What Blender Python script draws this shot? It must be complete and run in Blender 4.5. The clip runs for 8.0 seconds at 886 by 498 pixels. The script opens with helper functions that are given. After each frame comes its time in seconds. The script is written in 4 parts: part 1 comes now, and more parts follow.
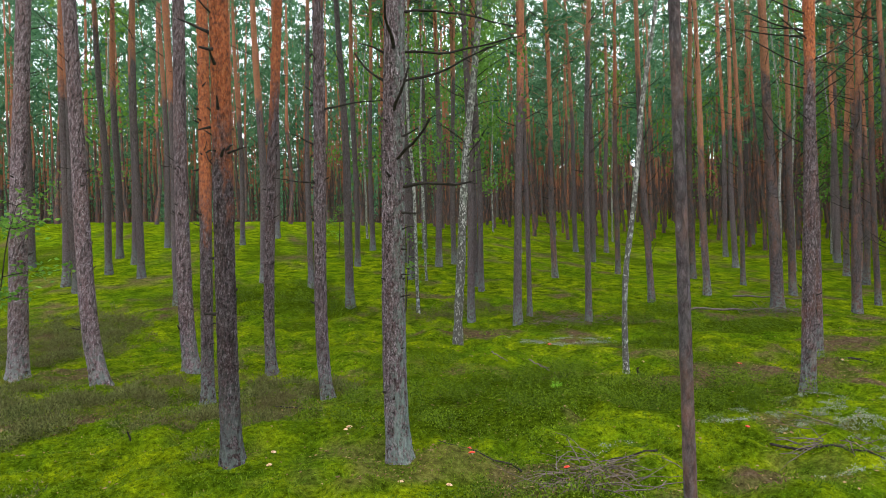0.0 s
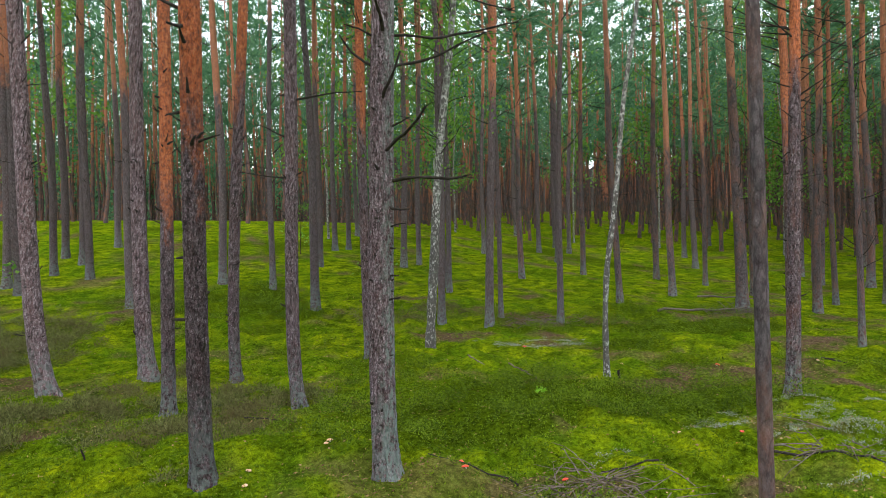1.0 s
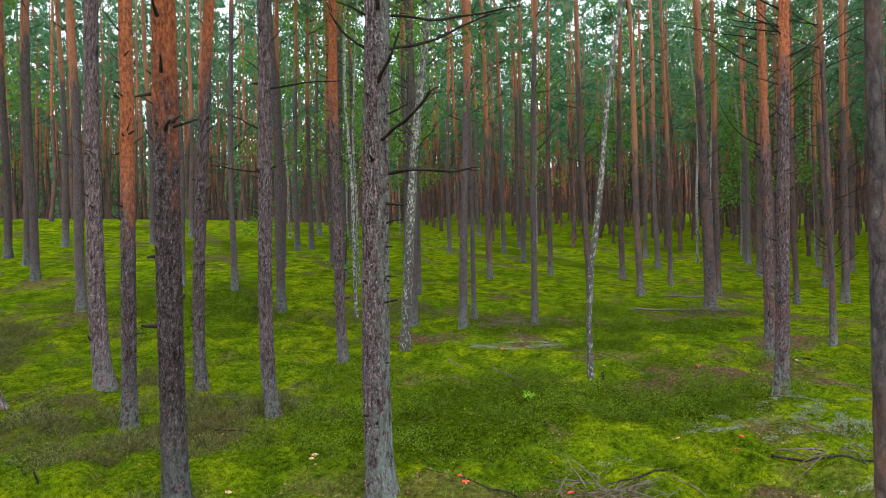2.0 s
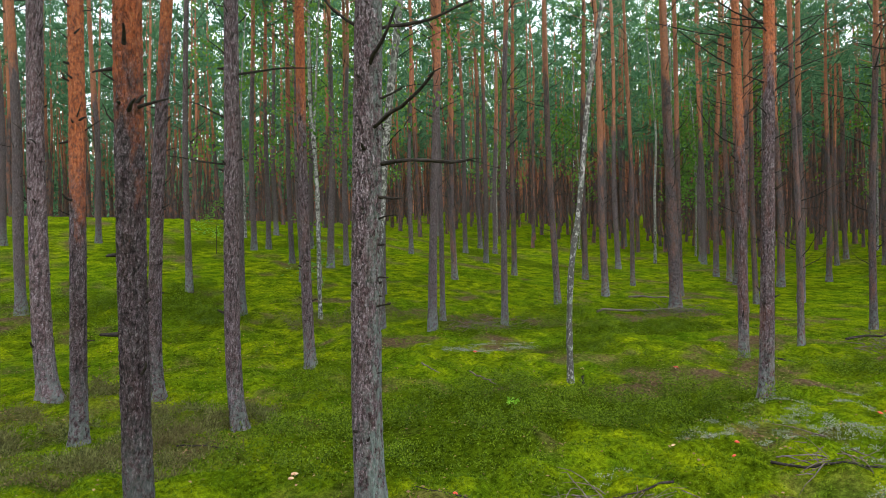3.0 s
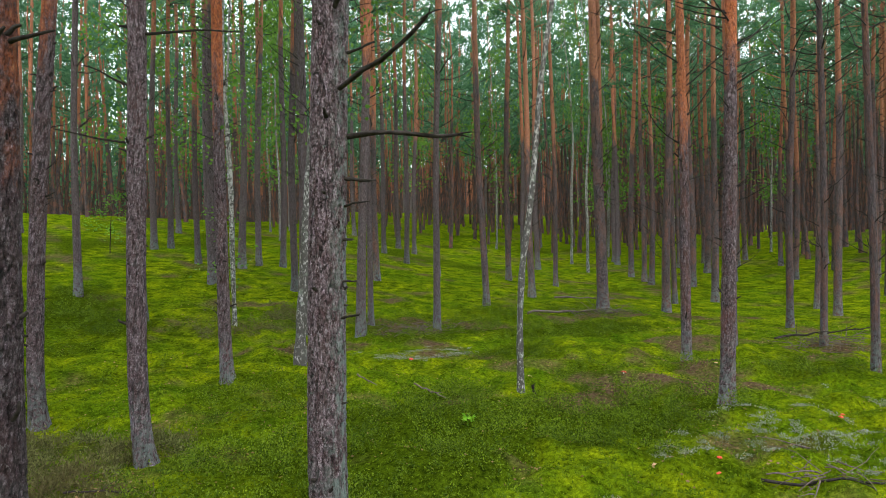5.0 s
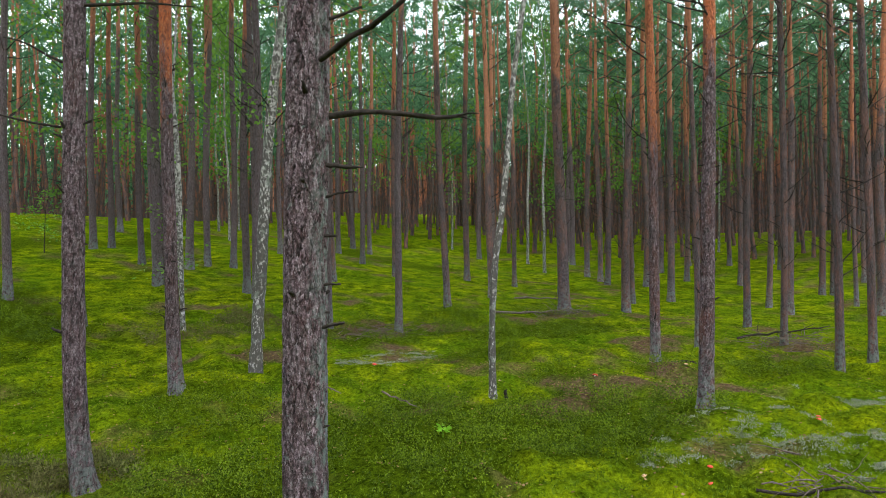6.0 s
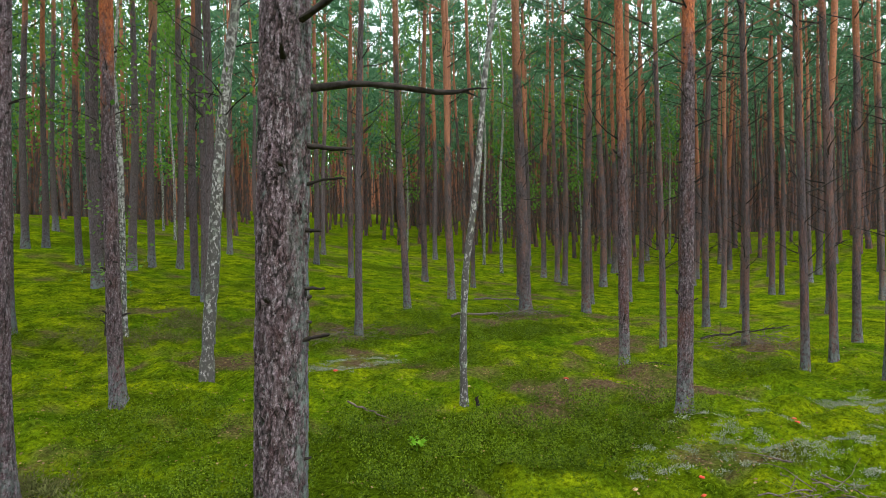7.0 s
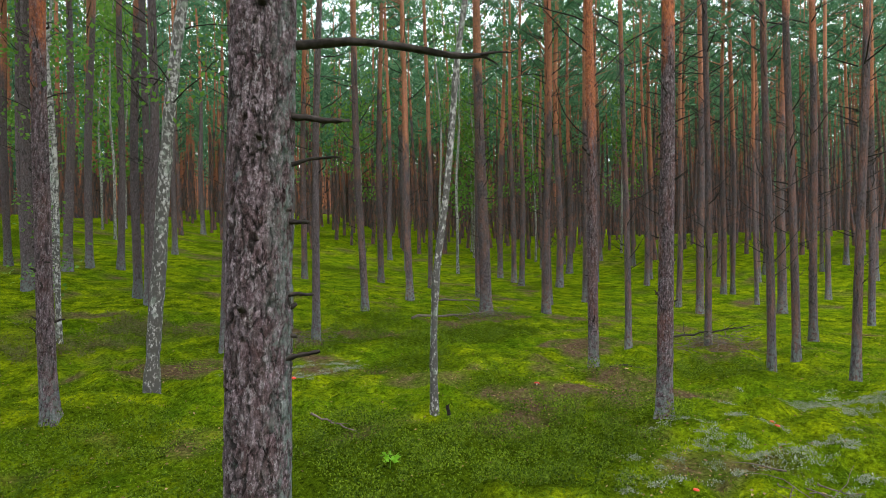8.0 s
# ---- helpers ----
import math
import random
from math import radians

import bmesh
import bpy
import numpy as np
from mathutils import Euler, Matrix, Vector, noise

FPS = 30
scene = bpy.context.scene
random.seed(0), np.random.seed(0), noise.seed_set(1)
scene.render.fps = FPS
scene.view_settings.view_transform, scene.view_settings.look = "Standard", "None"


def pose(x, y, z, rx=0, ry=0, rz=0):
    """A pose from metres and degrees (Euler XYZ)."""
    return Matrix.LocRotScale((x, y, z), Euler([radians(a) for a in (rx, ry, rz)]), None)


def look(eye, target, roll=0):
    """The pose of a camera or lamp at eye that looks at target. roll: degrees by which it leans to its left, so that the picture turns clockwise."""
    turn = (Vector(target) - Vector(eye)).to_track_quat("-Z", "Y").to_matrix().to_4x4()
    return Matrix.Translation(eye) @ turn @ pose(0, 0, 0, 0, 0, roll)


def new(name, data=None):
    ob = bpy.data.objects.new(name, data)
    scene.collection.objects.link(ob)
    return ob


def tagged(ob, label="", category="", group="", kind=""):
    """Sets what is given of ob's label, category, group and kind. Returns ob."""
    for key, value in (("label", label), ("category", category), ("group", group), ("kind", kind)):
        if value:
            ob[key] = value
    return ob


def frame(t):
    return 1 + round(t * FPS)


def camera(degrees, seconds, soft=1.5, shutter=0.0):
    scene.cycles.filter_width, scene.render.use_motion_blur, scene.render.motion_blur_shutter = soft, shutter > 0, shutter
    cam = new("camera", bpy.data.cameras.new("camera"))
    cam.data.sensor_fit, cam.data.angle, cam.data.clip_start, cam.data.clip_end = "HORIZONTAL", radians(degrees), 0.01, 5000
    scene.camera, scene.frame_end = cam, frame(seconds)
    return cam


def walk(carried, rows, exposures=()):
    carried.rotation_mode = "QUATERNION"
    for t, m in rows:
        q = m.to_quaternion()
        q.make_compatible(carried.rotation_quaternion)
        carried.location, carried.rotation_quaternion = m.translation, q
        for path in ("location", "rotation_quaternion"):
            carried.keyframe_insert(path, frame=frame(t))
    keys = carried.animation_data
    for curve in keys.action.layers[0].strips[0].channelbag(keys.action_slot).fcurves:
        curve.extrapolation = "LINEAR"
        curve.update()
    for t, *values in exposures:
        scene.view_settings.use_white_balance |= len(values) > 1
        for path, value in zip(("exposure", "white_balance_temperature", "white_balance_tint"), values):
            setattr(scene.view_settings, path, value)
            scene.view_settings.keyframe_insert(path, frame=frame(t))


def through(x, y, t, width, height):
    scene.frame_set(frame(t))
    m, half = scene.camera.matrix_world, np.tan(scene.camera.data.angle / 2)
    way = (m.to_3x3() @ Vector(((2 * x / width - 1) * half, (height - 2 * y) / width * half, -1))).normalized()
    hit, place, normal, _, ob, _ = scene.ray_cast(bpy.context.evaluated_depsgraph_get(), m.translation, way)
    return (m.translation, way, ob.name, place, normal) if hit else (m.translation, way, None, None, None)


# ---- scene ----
cam = camera(70.9, 8.0, soft=0.8)
METRES, EYE, TILT, LEAN, TURN = 3.34, 1.65, 0.0, 0.0, -18.3
ROWS = [
    (0.0, 0.0, 0.0, 0.0, -0.0, -0.05, 1.61),
    (0.5, -0.0349, 0.0482, 0.0006, -1.85, -0.09, 1.57),
    (1.0, -0.0732, 0.1014, -0.0015, -3.93, -0.09, 1.48),
    (1.5, -0.1099, 0.1525, -0.0025, -5.82, -0.12, 1.44),
    (3.0, -0.2075, 0.3208, -0.0049, -11.95, -0.22, 1.24),
    (3.5, -0.2249, 0.3781, -0.0063, -13.97, -0.25, 1.17),
    (4.0, -0.2395, 0.4396, -0.008, -16.14, -0.27, 1.11),
    (4.5, -0.2507, 0.4992, -0.0088, -18.12, -0.3, 1.04),
    (6.0, -0.2729, 0.6838, -0.0123, -24.72, -0.37, 0.9),
    (6.5, -0.2753, 0.7422, -0.014, -26.83, -0.37, 0.86),
    (7.0, -0.2737, 0.8061, -0.0151, -29.17, -0.39, 0.82),
    (7.5, -0.27, 0.8666, -0.0164, -31.32, -0.4, 0.76),
    (8.0, -0.265, 0.9305, -0.0185, -33.69, -0.4, 0.71),
]
walk(cam, [(t, pose(0, 0, EYE, TILT, LEAN, TURN) @ pose(METRES * x, METRES * y, METRES * z, 90 + pitch, roll, yaw)) for t, x, y, z, yaw, pitch, roll in ROWS])

SKY, SUN = 4.2, 1.6
scene.view_settings.exposure = 0.0

# ---- light ----
world = bpy.data.worlds.new("overcast_sky")
scene.world = world
world.use_nodes = True
wn, wl = world.node_tree.nodes, world.node_tree.links
wn.clear()
sky = wn.new("ShaderNodeTexSky")
sky.sky_type = "NISHITA"
sky.sun_disc = False
sky.sun_elevation, sky.sun_rotation = radians(62), radians(200)
sky.air_density, sky.dust_density, sky.ozone_density = 1.0, 3.0, 1.0
dim = wn.new("ShaderNodeVectorMath")
dim.operation = "SCALE"
dim.inputs["Scale"].default_value = 0.11
cloud = wn.new("ShaderNodeMix")
cloud.data_type = "RGBA"
cloud.inputs["Factor"].default_value = 0.7
cloud.inputs["B"].default_value = (0.92, 0.97, 1.06, 1)
bg = wn.new("ShaderNodeBackground")
bg.inputs["Strength"].default_value = SKY
wout = wn.new("ShaderNodeOutputWorld")
wl.new(sky.outputs["Color"], dim.inputs[0])
wl.new(dim.outputs["Vector"], cloud.inputs["A"])
wl.new(cloud.outputs["Result"], bg.inputs["Color"])
wl.new(bg.outputs["Background"], wout.inputs["Surface"])
sun = new("sun", bpy.data.lights.new("sun", "SUN"))
sun.data.energy, sun.data.angle, sun.data.color = SUN, radians(30), (1.0, 0.95, 0.88)
sun.matrix_world = look((0, 0, 40), Vector((0, 0, 40)) - Vector((math.sin(radians(200)) * math.cos(radians(62)), math.cos(radians(200)) * math.cos(radians(62)), math.sin(radians(62)))))


# ---- ground shape ----
def smooth(u):
    u = np.clip(u, 0, 1)
    return u * u * (3 - 2 * u)


def rise(x, y):
    """Height of the forest floor: level near the camera, a broad mound ahead."""
    xc = np.clip(x, -15, 40)
    h = 3.5673 + 0.0039 * xc + 0.0085 * xc * xc / 20
    w = np.maximum(32.9457 + 0.6089 * xc, 5)
    low = -0.016 - 0.0111 * np.clip(xc, -3, 14)
    u = np.clip((y - 6.4929 + 0.4054 * xc - 0.4332 * xc * xc / 20) / w, 0, 1)
    near = 0.15 * np.exp(-((x - 0.2) ** 2 + (y - 4.6) ** 2) / 1.6) - 0.07 * np.exp(-((x - 0.6) ** 2 + (y - 8.0) ** 2) / 2.5)
    return near + low + h * (0.0079 * u + 0.9921 * smooth(u)) * smooth(u * 4) + 2.3215 * smooth((x - 15) / 30)


RNG = np.random.default_rng(11)
LAT = RNG.random((64, 64))


def lattice(x, y, size, shift=0):
    """Smooth value noise, 0 to 1, on the plan."""
    u, v = np.asarray(x) / size + shift * 7.3 + 900, np.asarray(y) / size + shift * 3.1 + 900
    i, j = np.floor(u).astype(int), np.floor(v).astype(int)
    fu, fv = smooth(u - i), smooth(v - j)
    a, b = LAT[i % 64, j % 64], LAT[(i + 1) % 64, j % 64]
    c, d = LAT[i % 64, (j + 1) % 64], LAT[(i + 1) % 64, (j + 1) % 64]
    return (a * (1 - fu) + b * fu) * (1 - fv) + (c * (1 - fu) + d * fu) * fv


def bumps(x, y):
    """Hummocks of moss on the floor."""
    b = 0.10 * (lattice(x, y, 1.3, 1) - 0.5) + 0.17 * (np.abs(lattice(x, y, 0.46, 2) - 0.5) * 2 - 0.25) * (0.25 + lattice(x, y, 2.1, 4)) + 0.045 * (np.abs(lattice(x, y, 0.19, 3) - 0.5) * 2 - 0.3)
    return b * np.clip(1.35 - np.hypot(x - 2, y - 5) / 13, 0.3, 1)


def floor_z(x, y):
    return rise(np.asarray(x, float), np.asarray(y, float)) + bumps(np.asarray(x, float), np.asarray(y, float))


def blob(x, y, cx, cy, rx, ry, ragged=0.5, shift=5):
    """A soft patch on the plan with an uneven rim, 0 to 1."""
    d = np.hypot((x - cx) / rx, (y - cy) / ry) + ragged * (lattice(x, y, 0.9, shift) - 0.5) * 1.6 + ragged * (lattice(x, y, 0.3, shift + 1) - 0.5)
    return np.clip((1.15 - d) / 0.4, 0, 1)


def cover(x, y):
    """Shares of bilberry, heather, lichen and bare litter at places of the plan."""
    bil = np.maximum.reduce([blob(x, y, 3.1, 6.3, 1.9, 1.5), blob(x, y, 5.0, 5.9, 1.5, 0.9), blob(x, y, 2.4, 8.6, 0.9, 1.2) * 0.5, blob(x, y, 9.0, 9.6, 1.6, 0.7), blob(x, y, 1.9, 3.2, 0.9, 0.6)])
    bil = np.maximum(bil, np.clip((lattice(x, y, 2.6, 8) + 0.5 * lattice(x, y, 0.8, 9) - 0.93) * 4, 0, 1) * (np.hypot(x - 2, y) > 8))
    hea = np.maximum.reduce([blob(x, y, -1.7, 7.7, 1.9, 1.4, 1.1), blob(x, y, 0.1, 7.8, 1.0, 0.7, 1.2), blob(x, y, -3.4, 12.5, 1.8, 2.0), blob(x, y, 4.2, 12.6, 1.2, 0.8) * 0.6])
    lic = np.maximum.reduce([blob(x, y, 6.0, 3.9, 0.8, 0.55, 1.7), blob(x, y, 5.1, 4.5, 0.7, 0.35, 1.7), blob(x, y, 3.1, 4.5, 0.4, 0.2, 1.0), blob(x, y, 5.3, 9.4, 1.1, 0.35, 1.1), blob(x, y, 7.4, 3.2, 0.8, 0.7, 1.7), blob(x, y, 4.6, 3.2, 0.6, 0.4, 1.7)])
    lit = np.maximum.reduce([blob(x, y, 6.4, 6.5, 1.2, 0.8, 1.3), blob(x, y, 9.2, 7.6, 1.0, 0.5, 1.3), blob(x, y, 4.0, 10.6, 0.9, 0.3, 1.2), blob(x, y, 2.3, 4.0, 0.55, 0.25, 1.3) * 0.8, blob(x, y, 11.2, 10.7, 1.0, 0.35, 1.3), blob(x, y, 10.8, 5.9, 0.9, 0.6, 1.4), blob(x, y, 6.3, 10.9, 0.8, 0.3, 1.3), blob(x, y, 1.2, 4.55, 0.5, 0.3, 1.5) * 0.6])
    lit = np.maximum(lit, np.clip((lattice(x, y, 0.9, 12) + 0.6 * lattice(x, y, 0.3, 13) - 0.99) * 3, 0, 1))
    return bil, hea, lic, lit


# ---- materials ----
def nodes_of(name):
    m = bpy.data.materials.new(name)
    m.use_nodes = True
    return m, m.node_tree.nodes, m.node_tree.links, m.node_tree.nodes["Principled BSDF"]


def noise_node(n, l, vec, scale, detail=4.0, rough=0.6):
    t = n.new("ShaderNodeTexNoise")
    t.inputs["Scale"].default_value, t.inputs["Detail"].default_value, t.inputs["Roughness"].default_value = scale, detail, rough
    if vec:
        l.new(vec, t.inputs["Vector"])
    return t.outputs["Fac"]


def ramp(n, l, fac, *stops):
    r = n.new("ShaderNodeValToRGB")
    el = r.color_ramp.elements
    while len(el) < len(stops):
        el.new(0.5)
    for e, (at, c) in zip(el, stops):
        e.position, e.color = at, (*c, 1) if len(c) == 3 else c
    l.new(fac, r.inputs["Fac"])
    return r.outputs["Color"]


def mix(n, l, fac, a, b, mode="MIX"):
    x = n.new("ShaderNodeMix")
    x.data_type, x.blend_type = "RGBA", mode
    for key, v in (("Factor", fac), ("A", a), ("B", b)):
        if isinstance(v, (int, float)):
            x.inputs[key].default_value = v
        elif isinstance(v, tuple):
            x.inputs[key].default_value = (*v, 1)
        else:
            l.new(v, x.inputs[key])
    return x.outputs["Result"]


def maths(n, l, op, a, b=0.0, c=None, clamp=False):
    x = n.new("ShaderNodeMath")
    x.operation, x.use_clamp = op, clamp
    for i, v in enumerate((a, b) if c is None else (a, b, c)):
        if isinstance(v, (int, float)):
            x.inputs[i].default_value = v
        else:
            l.new(v, x.inputs[i])
    return x.outputs[0]


def bump(n, l, bs, height, strength, distance):
    b = n.new("ShaderNodeBump")
    b.inputs["Strength"].default_value, b.inputs["Distance"].default_value = strength, distance
    l.new(height, b.inputs["Height"])
    l.new(b.outputs["Normal"], bs.inputs["Normal"])


def coords(n, kind="Object"):
    return n.new("ShaderNodeTexCoord").outputs[kind]


def stretched(n, l, vec, s):
    m = n.new("ShaderNodeMapping")
    m.inputs["Scale"].default_value = s
    l.new(vec, m.inputs["Vector"])
    return m.outputs["Vector"]


def soil_material():
    m, n, l, bs = nodes_of("moss_floor")
    co = coords(n)
    att = n.new("ShaderNodeVertexColor")
    att.layer_name = "cover"
    sep = n.new("ShaderNodeSeparateColor")
    l.new(att.outputs["Color"], sep.inputs["Color"])
    big, mid, fine, tiny = noise_node(n, l, co, 0.6, 3), noise_node(n, l, co, 3.2, 5), noise_node(n, l, co, 22, 5, 0.7), noise_node(n, l, co, 120, 3, 0.7)
    moss = ramp(n, l, mid, (0.34, (0.055, 0.095, 0.004)), (0.48, (0.120, 0.182, 0.005)), (0.64, (0.245, 0.315, 0.006)))
    moss = mix(n, l, ramp(n, l, big, (0.44, (0, 0, 0)), (0.60, (0.75, 0.75, 0.75))), moss, mix(n, l, 0.6, moss, (0.065, 0.155, 0.006)))
    moss = mix(n, l, 1.0, moss, ramp(n, l, fine, (0.32, (0.30, 0.32, 0.30)), (0.66, (1.5, 1.45, 1.3))), "MULTIPLY")
    under = ramp(n, l, fine, (0.34, (0.016, 0.032, 0.002)), (0.66, (0.10, 0.155, 0.006)))
    heath = ramp(n, l, fine, (0.3, (0.045, 0.045, 0.015)), (0.7, (0.12, 0.115, 0.035)))
    litter = ramp(n, l, fine, (0.25, (0.045, 0.03, 0.018)), (0.5, (0.12, 0.08, 0.045)), (0.75, (0.22, 0.16, 0.1)))
    c = mix(n, l, sep.outputs["Red"], moss, under)
    c = mix(n, l, maths(n, l, "MULTIPLY", sep.outputs["Green"], 0.6), c, heath)
    c = mix(n, l, maths(n, l, "MULTIPLY", sep.outputs["Blue"], ramp(n, l, mid, (0.35, (0.3, 0.3, 0.3)), (0.55, (1, 1, 1)))), c, litter)
    c = mix(n, l, 1.0, c, ramp(n, l, tiny, (0.3, (0.55, 0.55, 0.55)), (0.7, (1.3, 1.3, 1.3))), "MULTIPLY")
    l.new(c, bs.inputs["Base Color"])
    bs.inputs["Roughness"].default_value = 0.95
    bs.inputs["Specular IOR Level"].default_value = 0.0
    bump(n, l, bs, maths(n, l, "ADD", fine, maths(n, l, "MULTIPLY", tiny, 0.4)), 1.0, 0.055)
    return m


def leaf_material(name, dark, pale, rough=0.55, through=0.25, brown=None):
    m, n, l, bs = nodes_of(name)
    g = n.new("ShaderNodeNewGeometry")
    c = mix(n, l, g.outputs["Random Per Island"], dark, pale)
    c = mix(n, l, ramp(n, l, noise_node(n, l, g.outputs["Position"], 1.1, 3), (0.35, (0, 0, 0)), (0.7, (0.6, 0.6, 0.6))), c, brown or tuple(v * 0.6 for v in dark))
    l.new(c, bs.inputs["Base Color"])
    bs.inputs["Roughness"].default_value = rough
    bs.inputs["Specular IOR Level"].default_value = 0.1
    tr = n.new("ShaderNodeBsdfTranslucent")
    l.new(c, tr.inputs["Color"])
    mx = n.new("ShaderNodeMixShader")
    mx.inputs["Fac"].default_value = through
    l.new(bs.outputs["BSDF"], mx.inputs[1])
    l.new(tr.outputs["BSDF"], mx.inputs[2])
    l.new(mx.outputs["Shader"], n["Material Output"].inputs["Surface"])
    return m


def bark_material(name, turn=5.4, spread=3.2, relief=0.012, close=False, reddish=0.0, pale=1.5, cracked=0.6, lichen_side=False):
    """Pine bark: purplish grey-brown plates below, thin orange flakes above a height that varies from tree to tree, pale lichen at the foot."""
    m, n, l, bs = nodes_of(name)
    co = coords(n)
    info = n.new("ShaderNodeObjectInfo")
    shift = n.new("ShaderNodeVectorMath")
    l.new(co, shift.inputs[0])
    wide = n.new("ShaderNodeCombineXYZ")
    l.new(maths(n, l, "MULTIPLY", info.outputs["Random"], 40.0), wide.inputs["X"])
    l.new(wide.outputs["Vector"], shift.inputs[1])
    v = shift.outputs["Vector"]
    low = stretched(n, l, v, (1, 1, 0.32))
    sep = n.new("ShaderNodeSeparateXYZ")
    l.new(co, sep.inputs["Vector"])
    z = sep.outputs["Z"]
    vor = n.new("ShaderNodeTexVoronoi")
    vor.feature = "DISTANCE_TO_EDGE"
    vor.inputs["Scale"].default_value = 24
    wv = n.new("ShaderNodeVectorMath")
    wv.operation = "MULTIPLY_ADD"
    l.new(noise_colour(n, l, low, 40), wv.inputs[0])
    wv.inputs[1].default_value = (0.028, 0.028, 0.028)
    l.new(low, wv.inputs[2])
    l.new(wv.outputs["Vector"], vor.inputs["Vector"])
    crack = ramp(n, l, vor.outputs["Distance"], (0.0, (0, 0, 0)), (0.12, (1, 1, 1)))
    grain = noise_node(n, l, stretched(n, l, v, (1, 1, 0.35)), 70, 6, 0.72)
    fine = noise_node(n, l, stretched(n, l, v, (1, 1, 0.6)), 260, 3, 0.7)
    patch = noise_node(n, l, low, 8, 5, 0.65)
    if close:
        att = n.new("ShaderNodeVertexColor")
        att.layer_name = "plate"
        ps = n.new("ShaderNodeSeparateColor")
        l.new(att.outputs["Color"], ps.inputs["Color"])
        mottle = noise_node(n, l, stretched(n, l, v, (1, 1, 0.7)), 85, 8, 0.78)
        grey = ramp(n, l, mottle, (0.32, (0.016, 0.012, 0.012)), (0.46, (0.080, 0.058, 0.059)), (0.56, (0.16, 0.126, 0.130)), (0.68, (0.42, 0.375, 0.375)))
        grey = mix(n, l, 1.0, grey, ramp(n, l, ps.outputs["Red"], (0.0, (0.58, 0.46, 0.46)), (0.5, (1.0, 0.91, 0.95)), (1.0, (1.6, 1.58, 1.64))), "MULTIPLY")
        grey = mix(n, l, ramp(n, l, patch, (0.48, (0, 0, 0)), (0.66, (0.6, 0.6, 0.6))), grey, mix(n, l, 0.45, grey, (0.135, 0.066, 0.055)))
        chips = noise_node(n, l, stretched(n, l, v, (1, 1, 0.55)), 48, 7, 0.8)
        grey = mix(n, l, ramp(n, l, chips, (0.56, (0, 0, 0)), (0.60, (0.6, 0.6, 0.6))), grey, (0.36, 0.33, 0.33))
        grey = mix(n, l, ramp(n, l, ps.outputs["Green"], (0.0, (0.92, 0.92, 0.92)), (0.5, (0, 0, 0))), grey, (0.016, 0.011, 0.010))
    else:
        grey = ramp(n, l, grain, (0.3, (0.03, 0.023, 0.023)), (0.46, (0.072, 0.055, 0.057)), (0.62, (0.135, 0.108, 0.110)), (0.78, (0.28, 0.245, 0.245)))
        grey = mix(n, l, ramp(n, l, patch, (0.48, (0, 0, 0)), (0.68, (0.75, 0.75, 0.75))), grey, mix(n, l, 0.4, grey, (0.11, 0.060, 0.052)))
        grey = mix(n, l, ramp(n, l, crack, (0.0, (cracked, cracked, cracked)), (0.8, (0, 0, 0))), grey, (0.03, 0.021, 0.019))
    grey = mix(n, l, 1.0, grey, (pale, pale * 0.98, pale), "MULTIPLY")
    grey = mix(n, l, 1.0, grey, ramp(n, l, fine, (0.3, (0.7, 0.7, 0.7)), (0.7, (1.25, 1.25, 1.25))), "MULTIPLY")
    fl = noise_node(n, l, stretched(n, l, v, (1, 1, 0.6)), 42, 8, 0.8)
    orange = ramp(n, l, fl, (0.32, (0.045, 0.018, 0.014)), (0.42, (0.22, 0.060, 0.026)), (0.54, (0.62, 0.155, 0.045)), (0.64, (0.64, 0.26, 0.11)), (0.72, (0.58, 0.40, 0.29)))
    orange = mix(n, l, ramp(n, l, crack, (0.0, (0.4, 0.4, 0.4)), (0.4, (0, 0, 0))), orange, (0.12, 0.05, 0.035))
    if not close:
        orange = mix(n, l, 0.4, orange, (0.30, 0.175, 0.125))
    orange = mix(n, l, maths(n, l, "FRACT", maths(n, l, "MULTIPLY", info.outputs["Random"], 31.7)), orange, mix(n, l, 0.3, orange, (0.24, 0.16, 0.12)))
    lich = ramp(n, l, noise_node(n, l, v, 19, 6, 0.75), (0.44, (0, 0, 0)), (0.54, (1, 1, 1)))
    foot = maths(n, l, "MULTIPLY", lich, maths(n, l, "MAXIMUM", maths(n, l, "SUBTRACT", 1.05, maths(n, l, "MULTIPLY", z, 1.3), None, True), 0.1), None, True)
    level = maths(n, l, "MULTIPLY_ADD", info.outputs["Random"], spread, turn)
    up = maths(n, l, "SUBTRACT", maths(n, l, "MULTIPLY_ADD", patch, 2.6, z), level)
    up = ramp(n, l, maths(n, l, "MULTIPLY_ADD", up, 0.7, 0.1, True), (0.1, (0, 0, 0)), (0.6, (1, 1, 1)))
    if reddish:
        up = maths(n, l, "MAXIMUM", up, ramp(n, l, patch, (0.45, (0, 0, 0)), (0.62, (reddish, reddish, reddish))))
    c = mix(n, l, up, grey, orange)
    c = mix(n, l, maths(n, l, "MULTIPLY", foot, 0.65), c, (0.20, 0.25, 0.235))
    if lichen_side:
        xs = maths(n, l, "MULTIPLY_ADD", sep.outputs["X"], 0.62, maths(n, l, "MULTIPLY", sep.outputs["Y"], -0.79))
        facing = maths(n, l, "MULTIPLY_ADD", maths(n, l, "MULTIPLY_ADD", z, -0.028, xs), 14.0, -0.45, True)
        crust = ramp(n, l, noise_node(n, l, stretched(n, l, v, (1, 1, 0.5)), 26, 7, 0.75), (0.46, (0, 0, 0)), (0.56, (0.85, 0.85, 0.85)))
